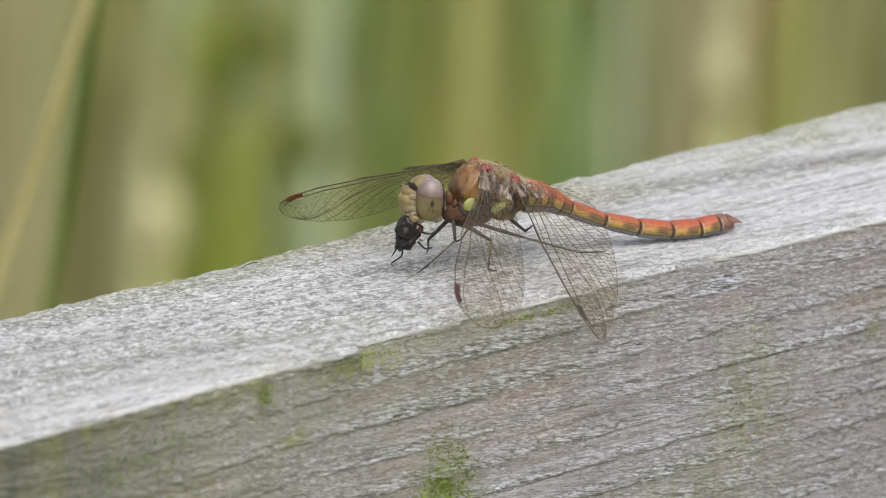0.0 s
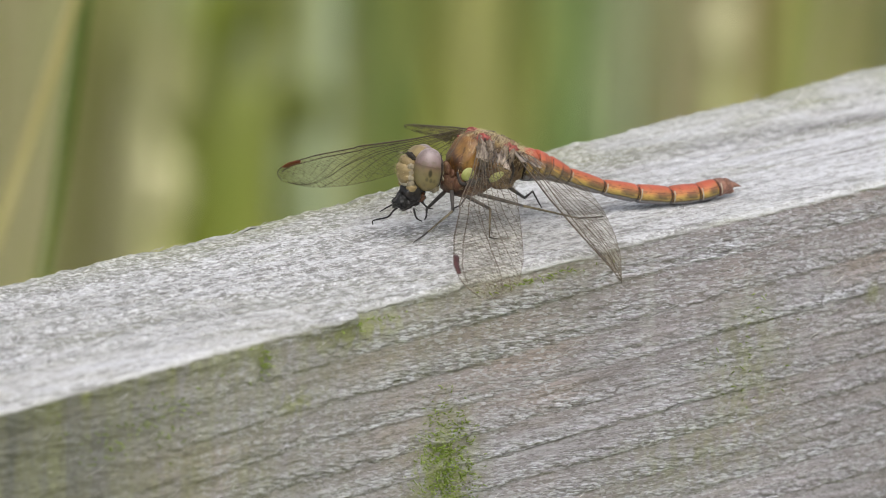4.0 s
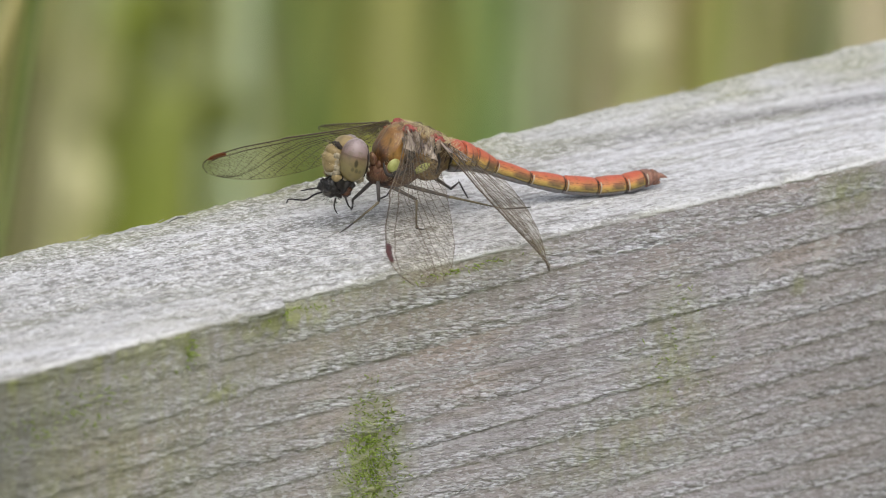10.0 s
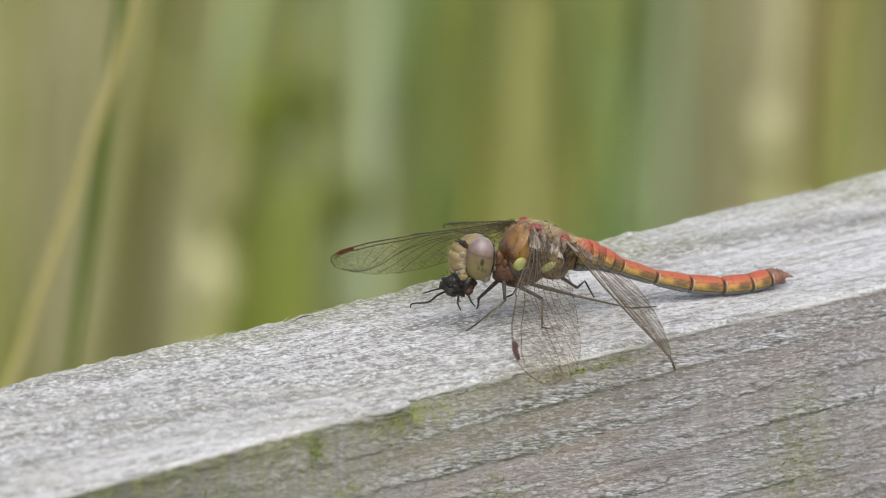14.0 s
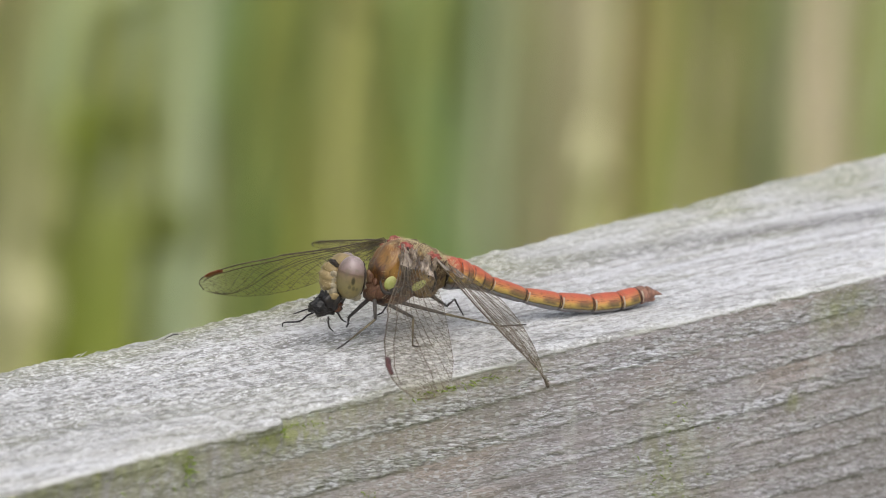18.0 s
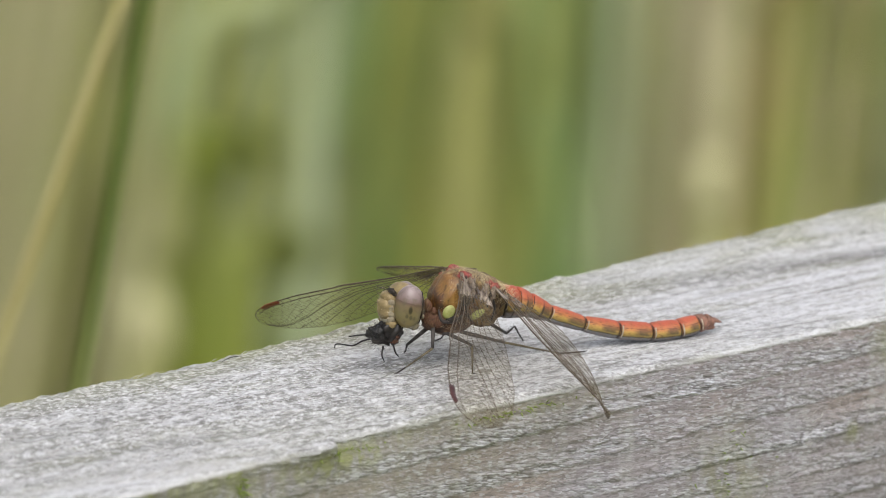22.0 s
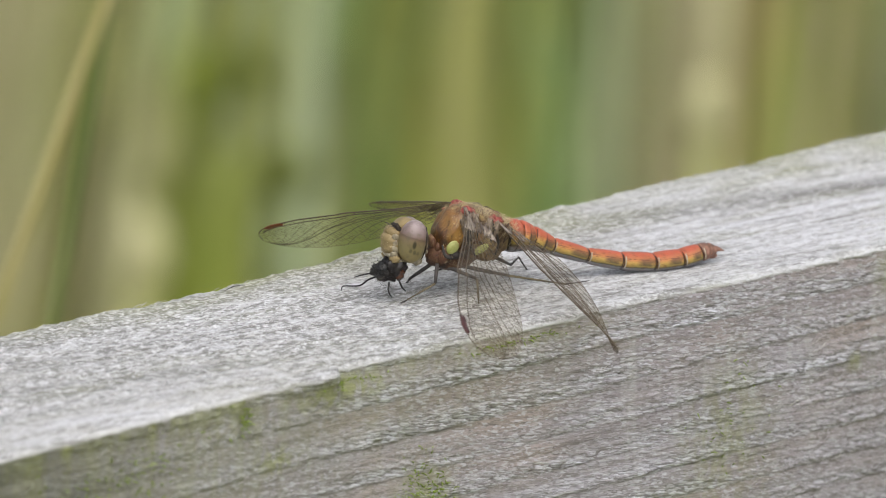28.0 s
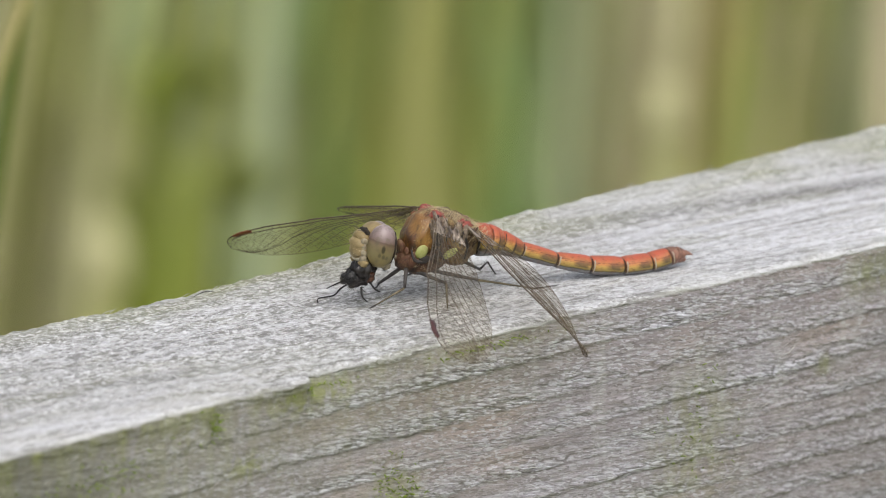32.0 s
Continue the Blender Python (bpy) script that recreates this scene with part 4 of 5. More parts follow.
def build_dragonfly():
    fly = thing("dragonfly", BASE, "red-orange darter dragonfly feeding on a fly, wings drooped", "dragonfly")
    # abdomen: ten segments along a line that sinks from the thorax to the rail
    line_x = [5.2, 6.65, 8.2, 10.7, 14.88, 18.94, 22.9, 26.3, 28.6, 29.6, 30.6]
    line_z = [6.85, 6.62, 6.2, 4.88, 3.12, 1.90, 1.16, 1.04, 1.34, 1.50, 1.35]
    tall = [1.7, 1.72, 1.34, 0.95, 0.84, 1.00, 0.98, 1.02, 0.98, 0.84, 0.45]
    wide = [1.7, 1.75, 1.50, 1.05, 0.95, 1.15, 1.25, 1.28, 1.15, 0.90, 0.50]
    segments = []
    for i in range(10):
        a, c = mm(line_x[i], 0, line_z[i]), mm(line_x[i + 1], 0, line_z[i + 1])
        way = (c - a).normalized()
        turn = Matrix.Translation((a + c) / 2) @ pose(0, 0, 0, 0, math.degrees(math.atan2(-way.z, way.x)), 0)
        half = (c - a).length / 2
        rings = []
        for s in np.linspace(0, 1, 9):
            bulge = 1 + 0.05 * math.sin(math.pi * s) - (0.10 if s in (0.0, 1.0) else 0)
            h = (tall[i] + (tall[i + 1] - tall[i]) * s) * bulge * MM
            w = (wide[i] + (wide[i + 1] - wide[i]) * s) * bulge * MM
            ring = []
            for k in range(22):
                t = 2 * math.pi * k / 22
                y, z = w * math.cos(t), h * math.sin(t)
                if z > 0.6 * h:
                    z = 0.6 * h + (z - 0.6 * h) * (1.0 if abs(y) > 0.12 * w else 1.12)
                ring.append((-half + 2 * half * s, y, z))
            rings.append(ring)
        seg = part("abdomen_segment", Build().loft(rings).mesh("abdomen_segment", TAIL if i > 7 else ABDOMEN_ROOT if i < 3 else ABDOMEN), fly, "red-orange and yellow segment" if i < 8 else "rust brown end segment", turn)
        segments.append((seg, turn))
        if 0 < i < 9:
            w, h = wide[i] * 1.0 * MM, tall[i] * 1.0 * MM
            for name, lab, mat, shapes, spans in (("joint_ring", "dark line at the joint", JOINT, ((0.00002, 0.95), (0.00004, 1.006), (0.00009, 1.008), (0.00012, 0.96)), ((-0.5, 1.05), (2.09, 3.64))),
                                                  ("joint_mark", "short pale mark at the joint", RING, ((0.00016, 0.95), (0.00018, 1.012), (0.00029, 1.012), (0.00032, 0.96)), ((-0.6, 0.8), (2.34, 3.74)))):
                if name == "joint_mark" and i < 3:
                    continue
                b = Build()
                if i < 4:
                    shapes = [(x * 0.6, k) for x, k in shapes]
                for lo, hi in spans:
                    slant = 0.00009 if name == "joint_mark" else 0.0
                    b.loft([[(-half + x + slant * math.sin(t), w * k * math.cos(t), h * k * math.sin(t)) for t in np.linspace(lo, hi, 15)] for x, k in shapes], close=False, caps=False)
                part(name, b.mesh(name, mat), seg, lab)
    last, rest = segments[9]
    for y in (-0.32, 0.32):
        part("tail_clasper", Build().tube([mm(30.3, y, 1.50), mm(30.9, y, 1.45), mm(31.5, y * 0.9, 1.2)], [0.00022, 0.00022, 0.00004], 8).mesh("tail_clasper", TAIL), last, "short pointed rust clasper", rest.inverted())
    part("tail_plate", Build().ball(mm(30.1, 0, 0.75), (0.0007, 0.0004, 0.00028)).mesh("tail_plate", TAIL), last, "", rest.inverted())

    # thorax
    meso = Build().ball(mm(-1.3, 0, 8.32), (0.00178, 0.0023, 0.00285), (0, 28, 0), 28, 40, 0.13, 1.0)
    part("front_thorax", meso.mesh("front_thorax", THORAX_GOLD), fly, "golden brown domed front of the thorax")
    meta = Build().ball(mm(2.3, 0, 7.45), (0.0037, 0.0023, 0.0027), (0, 18, 0), 22, 32, 0.2, 2.0)
    part("rear_thorax", meta.mesh("rear_thorax", THORAX_RUST), fly, "rusty brown rear thorax")
    low = Build().ball(mm(-1.2, 0, 5.8), (0.0030, 0.0021, 0.0017), (0, 4, 0), 14, 24, 0.12, 3.0)
    part("breast", low.mesh("breast", THORAX_LOW), fly, "reddish brown underside")
    neck = Build().ball(mm(-3.5, 0, 7.4), (0.00042, 0.0007, 0.0009), (0, -8, 0), 12, 20, 0.1, 4.0)
    part("collar", neck.mesh("collar", THORAX_LOW), fly, "rusty narrow collar")
    for (x, y, z, rx, rz, turn) in ((-2.1, -2.42, 7.25, 0.66, 0.80, 50), (1.3, -2.34, 6.55, 1.05, 0.42, -24), (-2.1, 2.42, 7.25, 0.66, 0.80, 50), (1.3, 2.34, 6.55, 1.05, 0.42, -24)):
        if x < 0:
            part("side_shade", Build().ball(mm(x + 0.25, y * 0.9, z - 0.85), (0.0007, 0.0003, 0.00045), (0, 20, 0), 12, 16, 0.4, z).mesh("side_shade", THORAX_DARK), fly, "blackish plate under the yellow patch")
        part("side_patch", Build().ball(mm(x, y * 0.93, z), (rx * MM, 0.00032, rz * MM), (0, turn, 0)).mesh("side_patch", YELLOW), fly, "yellow-green patch on the side")
    for s in (-1, 1):
        for pts, r in ((((-3.1, 1.9, 7.5), (-2.9, 2.35, 6.4), (-1.7, 2.42, 6.15), (-0.5, 2.5, 6.7)), 0.23), (((-0.3, 2.66, 9.5), (-0.4, 2.85, 7.8), (0.4, 2.6, 6.0)), 0.16), (((2.7, 2.65, 8.8), (3.2, 2.6, 7.2), (3.0, 2.2, 5.6)), 0.14)):
            part("seam", Build().tube(bent([mm(x, s * y * 0.93, z) for x, y, z in pts]), graded([r * 0.5 * MM, r * MM, r * 0.5 * MM], 6 * (len(pts) - 1) + 1), 7).mesh("seam", THORAX_DARK), fly, "dark line between side plates")
        for x, z in ((0.3, 10.55), (3.4, 9.1)):
            part("wing_base", Build().ball(mm(x, s * 1.3, z), (0.00085, 0.0006, 0.00052), (0, 25, 0), 18, 22, 0.6, x).mesh("wing_base", RED), fly, "reddish wing joint")
        part("wing_root", Build().ball(mm(-0.55, s * 2.25, 8.9), (0.0004, 0.0003, 0.0016), (0, -12, 0), 16, 18, 0.45, 7.0).mesh("wing_root", PLATE if s < 0 else RED), fly, "pale brown plate below the wing joint")
        for n, (x, z, rx, rz, turn, mat, lab) in enumerate(((-2.7, 6.35, 0.75, 0.95, 20, THORAX_LOW, "rusty side plate"), (0.1, 6.3, 0.9, 0.85, -10, THORAX_LOW, "brown side plate"), (1.3, 8.3, 0.95, 1.35, 22, THORAX_GOLD, "olive brown side plate"), (3.3, 7.2, 0.9, 1.5, 24, THORAX_RUST, "rear side plate"), (-3.2, 7.0, 0.3, 0.6, 8, THORAX_LOW, "rusty neck plate"))):
            part("side_plate", Build().ball(mm(x, s * (1.8 if n < 4 else 0.8), z), (rx * MM, 0.00042, rz * MM), (0, turn, 0), 12, 18, 0.25, x).mesh("side_plate", mat), fly, lab)
    for s in (-1, 1):
        for n, (x, y, z, rx, rz, turn) in enumerate(((0.5, 2.3, 9.7, 0.35, 0.95, -8), (1.3, 2.3, 9.4, 0.3, 1.05, 4), (2.2, 2.3, 8.9, 0.4, 0.9, 10), (3.0, 2.3, 8.5, 0.35, 0.85, 14), (4.2, 1.7, 7.6, 0.35, 1.1, 20))):
            part("wing_root_plate", Build().ball(mm(x, s * y, z), (rx * MM, 0.0004, rz * MM), (0, turn, 0), 14, 16, 0.5, x * 3).mesh("wing_root_plate", (PLATE, THORAX_RUST, PLATE, PLATE, THORAX_LOW)[n]), fly, "wrinkled brown plate by the wing root")
        for n, pts in enumerate((((0.05, 1.9, 10.9), (0.1, 2.25, 9.6), (-0.1, 2.45, 8.3)), ((0.95, 2.0, 10.3), (0.9, 2.35, 9.2), (0.7, 2.5, 8.0)), ((2.7, 2.0, 9.6), (2.6, 2.35, 8.5), (2.3, 2.45, 7.3)), ((4.9, 1.3, 8.4), (4.9, 1.8, 7.2), (4.6, 1.7, 5.8)))):
            part("seam", Build().tube(bent([mm(x, s * y, z) for x, y, z in pts]), graded([0.0001, 0.00017, 0.00008], 13), 6).mesh("seam", SPECK), fly, "dark line between side plates")
    for s in (-1, 1):
        for pts, r in ((((-0.4, 1.75, 10.35), (0.15, 2.2, 9.3), (0.1, 2.45, 8.2), (-0.6, 2.55, 7.2)), 0.17),):
            part("seam", Build().tube(bent([mm(x, s * y, z) for x, y, z in pts]), graded([r * 0.4 * MM, r * MM, r * MM, r * 0.4 * MM], 19), 7).mesh("seam", SPECK), fly, "dark line beside the front dome")
    part("back_ridge", Build().tube(bent([mm(-1.7, 0, 10.4), mm(-0.4, 0, 10.85), mm(0.6, 0, 10.7), mm(2.2, 0, 10.1), mm(4.2, 0, 9.05)]), graded([0.0002, 0.00035, 0.0004, 0.0004, 0.0003], 25), 10).mesh("back_ridge", THORAX_RUST), fly, "low brown ridge along the back")
    rng, b = random.Random(11), Build()
    for _ in range(3600):
        if rng.random() < 0.985:
            x, y = rng.uniform(-1.6, 5.9), rng.gauss(0, 1.1)
            z = np.interp(x, [-1.6, 0, 2, 4, 5.6], [10.1, 10.6, 9.95, 8.75, 7.9]) - 0.16 * y * y - 0.15
            w = Vector((rng.gauss(0.3, 0.35), rng.gauss(0, 0.35) + y * 0.25, 1)).normalized()
        else:
            x, y, z = rng.uniform(-3.2, 0.5), -rng.uniform(1.6, 2.4), rng.uniform(5.4, 8.6)
            w = Vector((rng.gauss(-0.2, 0.4), -1, rng.gauss(0, 0.4))).normalized()
        long = rng.uniform(0.4, 1.2)
        p = mm(x, y, z)
        b.tube([p, p + w * long * 0.6 * MM, p + (w * long + Vector((0.12, 0, -0.05))) * MM], [0.000011, 0.00001, 0.000004], 3)
    part("hair", b.mesh("hair", HAIR), fly, "fine buff hair on the thorax")

    # head, hinged at the neck
    o = Vector(HEAD_AT)
    hd = lambda x, y, z: (Vector((x, y, z)) - o) * MM
    skull = Build().ball(hd(-6.6, 0, 8.3), (0.0015, 0.0024, 0.0021), (0, 0, 0), 14, 22)
    head = part("head", skull.mesh("head", FACE), fly, "large round head with mauve and olive eyes", pose(*(o * MM)))
    for s in (-1, 1):
        eye = part("eye", Build().ball((0, 0, 0), (0.00166, 0.00150, 0.00236), (0, 0, 0), 24, 34).mesh("eye", EYE), head, "mauve above and olive below, glossy", pose(*hd(-6.4 if s < 0 else -5.9, -1.52 if s < 0 else 1.0, 8.14 if s < 0 else 7.8), 0, 6, s * 8))
        ring = [Vector((1.12, 1.15 * math.cos(a), 1.70 * math.sin(a))) * MM for a in (2 * math.pi * n / 28 for n in range(29))]
        part("eye_rim", Build().tube(ring, [0.00009 + 0.00004 * math.sin(n * 1.7) for n in range(29)], 6).mesh("eye_rim", SPECK), head, "dark rim behind the eye", eye.matrix_basis.copy())
        for z, r in ((-0.5, 0.16), (0.35, 0.13), (-1.2, 0.15)):
            part("temple_spot", Build().ball(hd(-5.05, s * 2.2, 8.3 + z), (r * 0.8 * MM, r * MM, r * 1.6 * MM)).mesh("temple_spot", CREAM), head, "small cream spot behind the eye")
    for (x, z, rx, ry, rz, turn, mat, lab) in ((-8.05, 8.85, 0.95, 1.2, 0.72, 30, FACE, "tan swollen forehead"), (-8.45, 8.2, 0.85, 1.3, 0.8, 14, FACE, "yellowish tan face plate"), (-8.45, 7.4, 0.78, 1.3, 0.75, 0, FACE, "tan lower face plate"), (-8.3, 6.7, 0.66, 1.2, 0.48, -12, PALE, "pale upper lip")):
        part("face_plate", Build().ball(hd(x, 0, z), (rx * MM, ry * MM, rz * MM), (0, turn, 0), 16, 26, 0.05, z).mesh("face_plate", mat), head, lab)
    part("face_shield", Build().ball(hd(-8.15, 0, 7.85), (0.00112, 0.00132, 0.00162), (0, 8, 0), 18, 26, 0.06, 2.2).mesh("face_shield", FACE), head, "smooth yellowish tan face")
    fuzz, fz = Build(), random.Random(9)
    for _ in range(110):
        a, c = fz.uniform(-1.3, 1.3), fz.uniform(-1.1, 1.2)
        d = Vector((-math.cos(a) * math.cos(c), math.sin(a) * math.cos(c), math.sin(c)))
        p = hd(-8.25, 0, 8.2) + Vector((d.x * 1.0, d.y * 1.3, d.z * 1.6)) * MM
        fuzz.tube([p, p + d * fz.uniform(0.0003, 0.0006)], [0.000008, 0.000003], 3)
    part("face_hair", fuzz.mesh("face_hair", HAIR), head, "fine buff hair on the face")
    part("crown", Build().ball(hd(-7.75, -0.1, 9.45), (0.0005, 0.0010, 0.00038), (0, 30, 0), 16, 20, 0.45, 2.0).mesh("crown", SPECK), head, "dark bump between the eyes")
    part("crown_top", Build().ball(hd(-7.1, -0.1, 9.6), (0.0006, 0.0006, 0.0004)).mesh("crown_top", RING), head)
    for s in (-1, 1):
        part("antenna", Build().tube([hd(-8.0, s * 0.6, 9.45), hd(-8.45, s * 0.8, 9.75), hd(-9.1, s * 1.0, 9.9)], [0.00008, 0.00004, 0.00002], 5).mesh("antenna", LEG), head, "tiny dark bristle")
        part("jaw", Build().ball(hd(-8.15, s * 0.95, 6.25), (0.0006, 0.0005, 0.00055), (0, 30, 0), 12, 16, 0.3, 3.0).mesh("jaw", FACE), head, "brown jaw")
        for z, rr in ((8.6, 0.36), (8.0, 0.40), (7.35, 0.44), (6.75, 0.40)):
            part("cheek_lobe", Build().ball(hd(-8.2 + 0.06 * (z - 8), s * 1.08, z), (0.00050, 0.00026, rr * MM * 1.1), (0, 20, 0), 14, 18, 0.28, z * 3).mesh("cheek_lobe", CREAM), head, "whitish lobe beside the eye")
    for s in (-1, 1):
        part("chin", Build().ball(hd(-5.75, s * 1.35, 6.1), (0.00062, 0.0006, 0.00062), (0, -25, 0), 14, 18, 0.3, 1.7).mesh("chin", CREAM), head, "pale tan cheek below the eye")
    part("lower_lip", Build().ball(hd(-7.2, 0, 6.0), (0.0011, 0.0013, 0.0006), (0, -20, 0), 12, 18).mesh("lower_lip", CREAM), head, "cream lower lip")

    # legs: thigh is the part, shin and foot hang from it
    legs = []
    for hip, knee, shin, toe in LEGS:
        h = Vector(hip)
        q = [(Vector(p) - h) * MM for p in (hip, knee, shin, toe)]
        leg = part("leg", Build().tube([q[0], q[0].lerp(q[1], 0.4), q[1]], [0.00023, 0.00022, 0.00015] if hip[0] < -1 else [0.00021, 0.00022, 0.00014], 9).mesh("leg", LEG), fly, "dark thigh", pose(*(h * MM)))
        part("shin", Build().tube([q[1], q[1].lerp(q[2], 0.5), q[2]], [0.00014, 0.00011, 0.00008], 7).mesh("shin", LEG_PALE if hip[1] < 0 else LEG), leg, "thin shin with spines")
        claw = (q[3] - q[2]).normalized()
        part("foot", Build().tube(bent([q[2], q[2].lerp(q[3], 0.5) + Vector((0, 0, -0.00003)), q[3], q[3] + claw * 0.0003 + Vector((0, 0, 0.00004))], 3), graded([0.0001, 0.00009, 0.00003], 10), 6).mesh("foot", LEG), leg, "dark jointed foot")
        sp, spines = random.Random(int(hip[0] * 10)), Build()
        for k in range(14):
            p = q[1].lerp(q[2], (k + 0.5) / 14)
            w = Vector((sp.gauss(0, 0.5), sp.gauss(0, 0.5), sp.gauss(0, 0.5))) + (q[2] - q[1]).normalized() * 0.6
            spines.tube([p, p + w.normalized() * 0.00045], [0.00003, 0.000006], 3)
        part("spines", spines.mesh("spines", LEG), leg)
        legs.append(leg)
    wings = {}
    for n, (key, (kind, mirror, base, span, chord)) in enumerate(WINGS.items()):
        wings[key] = wing(kind, mirror, fly, frame_of(base, span, chord), 20 + n, {"near_fore": STIGMA_MAROON, "far_fore": STIGMA}.get(key, STIGMA_DARK))
    return fly, head, legs, wings, segments


DRAGONFLY, HEAD, LEG_PARTS, WING_PARTS, SEGMENTS = build_dragonfly()


# ---- the prey ----
def build_prey():
    prey = thing("fly", BASE, "chewed black fly held in the dragonfly's jaws", "fly")
    part("thorax", Build().ball(mm(0.2, 0, 0.25), (0.0015, 0.0011, 0.00125), (0, -20, 0), 24, 32, 0.32, 1.5).mesh("thorax", FLY), prey, "black glossy crushed thorax")
    part("abdomen", Build().ball(mm(-0.9, 0.1, -0.45), (0.00145, 0.0010, 0.00095), (0, 20, 0), 22, 30, 0.4, 3.5).mesh("abdomen", FLY), prey, "black dented abdomen")
    part("flesh", Build().ball(mm(0.55, -0.5, -0.55), (0.0006, 0.0005, 0.0007), (0, 10, 0), 18, 24, 0.4, 5.5).mesh("flesh", FLY_MEAT), prey, "wet brown torn flesh")
    part("head", Build().ball(mm(-1.4, -0.3, 0.0), (0.00075, 0.0007, 0.00065), (0, 0, 0), 18, 22, 0.4, 7.5).mesh("head", FLY_GREY), prey, "grey-black bristly head")
    for pts in (((-1.4, 0.4, -0.9), (-2.2, 1.2, -1.5), (-2.9, 1.9, -2.3), (-4.1, 3.2, -2.6), (-4.3, 3.3, -3.1)), ((-1.2, 0.6, -0.6), (-2.3, 1.4, -0.9), (-3.4, 2.2, -1.4)), ((-0.6, -0.6, -1.4), (-0.9, -1.2, -2.2), (-0.5, -1.3, -2.9)), ((0.4, -0.6, -0.9), (0.7, -1.1, -1.9), (1.2, -1.1, -2.4))):
        line = bent([mm(*p) for p in pts], 4)
        part("leg", Build().tube(line, graded([0.00012, 0.0001, 0.00006], len(line)), 6).mesh("leg", FLY), prey, "thin black leg")
    rng, b = random.Random(5), Build()
    for _ in range(170):
        d = Vector((rng.gauss(0, 1), rng.gauss(0, 1), rng.gauss(0, 1))).normalized()
        c = mm(*rng.choice([(0, 0, 0.2), (-0.75, 0.1, -1.05), (-1.35, -0.35, 0.25)]))
        p = c + d * 0.00085
        b.tube([p, p + d * rng.uniform(0.0003, 0.0007)], [0.000022, 0.000006], 3)
    part("bristles", b.mesh("bristles", FLY_GREY), prey, "stiff black bristles")
    w, fan = [], []
    for i in range(7):
        for j in range(4):
            w.append(mm(-0.3 - 0.45 * i, -0.5 - 0.28 * j + 0.12 * math.sin(i * 1.7 + j), 0.5 - 0.30 * i + 0.22 * math.sin(j * 2.1 + i) - 0.12 * j))
    fan = [(i * 4 + j, i * 4 + j + 1, i * 4 + j + 5, i * 4 + j + 4) for i in range(6) for j in range(3)]
    part("wing", mesh_of("wing", [p * 0.7 for p in w], fan, FILM), prey, "crumpled clear wing")
    return prey


PREY = build_prey()


# ---- reeds and sedge behind the rail ----
AHEAD, RIGHT = Vector((0.6508, 0.7593, 0)), Vector((0.7593, -0.6508, 0))
STAND = Vector((-0.7171, -0.8198, 0))


def spot(far, off):
    """A place on the ground: metres ahead of the viewer and to the right."""
    return STAND + AHEAD * far + RIGHT * off


def blade(wide, tall, lean, bow, material, steps=16):
    """A long folded leaf from its root; lean and bow: how far its tip goes sideways and forwards."""
    b, rings = Build(), []
    for i in range(steps + 1):
        t = i / steps
        w = wide / 2 * (0.75 + 0.25 * min(1, t * 4)) * (1 - max(0, t - 0.55) / 0.47)
        c = RIGHT * (lean * t) + AHEAD * (bow * t * t) + Vector((0, 0, tall * t))
        th = 0.0012 * (1 - 0.7 * t)
        rings.append([c - RIGHT * w, c - AHEAD * (th + w * 0.22), c + RIGHT * w, c + AHEAD * (th - w * 0.16)])
    return b.loft(rings).mesh("leaf", material)


def plant(far, off, leaves, name, label, category, group):
    root = thing(name, Matrix.Translation(spot(far, off)), label, category, group)
    for wide, tall, lean, bow, dx, dy, material in leaves:
        part("leaf", blade(wide, tall, lean, bow, material), root, "", Matrix.Translation(RIGHT * dx + AHEAD * dy))
    return root


def across(bearing, far):
    """Sideways place at a depth for a bearing given on a scale of 1568 over the lens's width."""
    return (bearing - 784) / 19090 * far


def level(drop, far):
    """Height at a depth for a drop on the same scale; 441 lies 16.4 degrees below the eye."""
    return 1.387 - far * math.tan(radians(16.41 + (drop - 441) * 4.703 / 1568))


# bearing at a drop of 300, width on the same scale, lean sideways per unit of height, kind
UPRIGHT = [
    (-150, 120, 0.0, OLIVE), (-60, 110, 0.05, TAN), (25, 90, 0.05, TAN), (100, 90, 0.12, STRAW), (165, 80, 0.08, TAN), (245, 90, 0.03, STRAW), (330, 110, 0.1, OLIVE), (420, 110, 0.15, PALE_SAGE),
    (495, 120, 0.05, PALE_SAGE), (575, 110, 0.0, PALE_SAGE), (655, 80, -0.02, GREEN), (725, 80, 0.0, OLIVE), (795, 80, 0.0, OLIVE), (850, 60, 0.0, STRAW), (890, 50, -0.02, OLIVE), (950, 90, 0.0, GREEN),
    (1015, 70, 0.03, GREEN), (1085, 110, 0.02, PALE_SAGE), (1165, 90, -0.02, TAN), (1235, 70, 0.03, BUFF), (1300, 90, 0.05, BUFF), (1350, 55, 0.03, BROWN), (1395, 70, 0.0, OLIVE), (1445, 60, 0.0, SAGE),
    (1495, 50, 0.05, STRAW), (1560, 90, 0.06, BUFF), (1640, 90, 0.05, SAGE), (1700, 100, -0.2, BUFF), (1770, 90, 0.0, OLIVE), (1860, 120, 0.0, SAGE),
]
# two points of a leaf that arches over (bearing, drop), its width and kind
ARCHING = [
    (220, 640, 250, 440, 80, TAN), (290, 440, 430, 270, 95, DARK), (370, 620, 500, 440, 100, MOSSY), (285, 230, 470, 0, 70, SAGE), (820, 230, 850, 40, 70, STRAW), (1290, 200, 1330, -40, 60, TAN),
    (540, 140, 575, -60, 60, PALE_SAGE), (1425, 160, 1445, -40, 50, STRAW), (740, 520, 765, 330, 70, OLIVE), (1690, 160, 1760, -60, 80, BUFF),
]


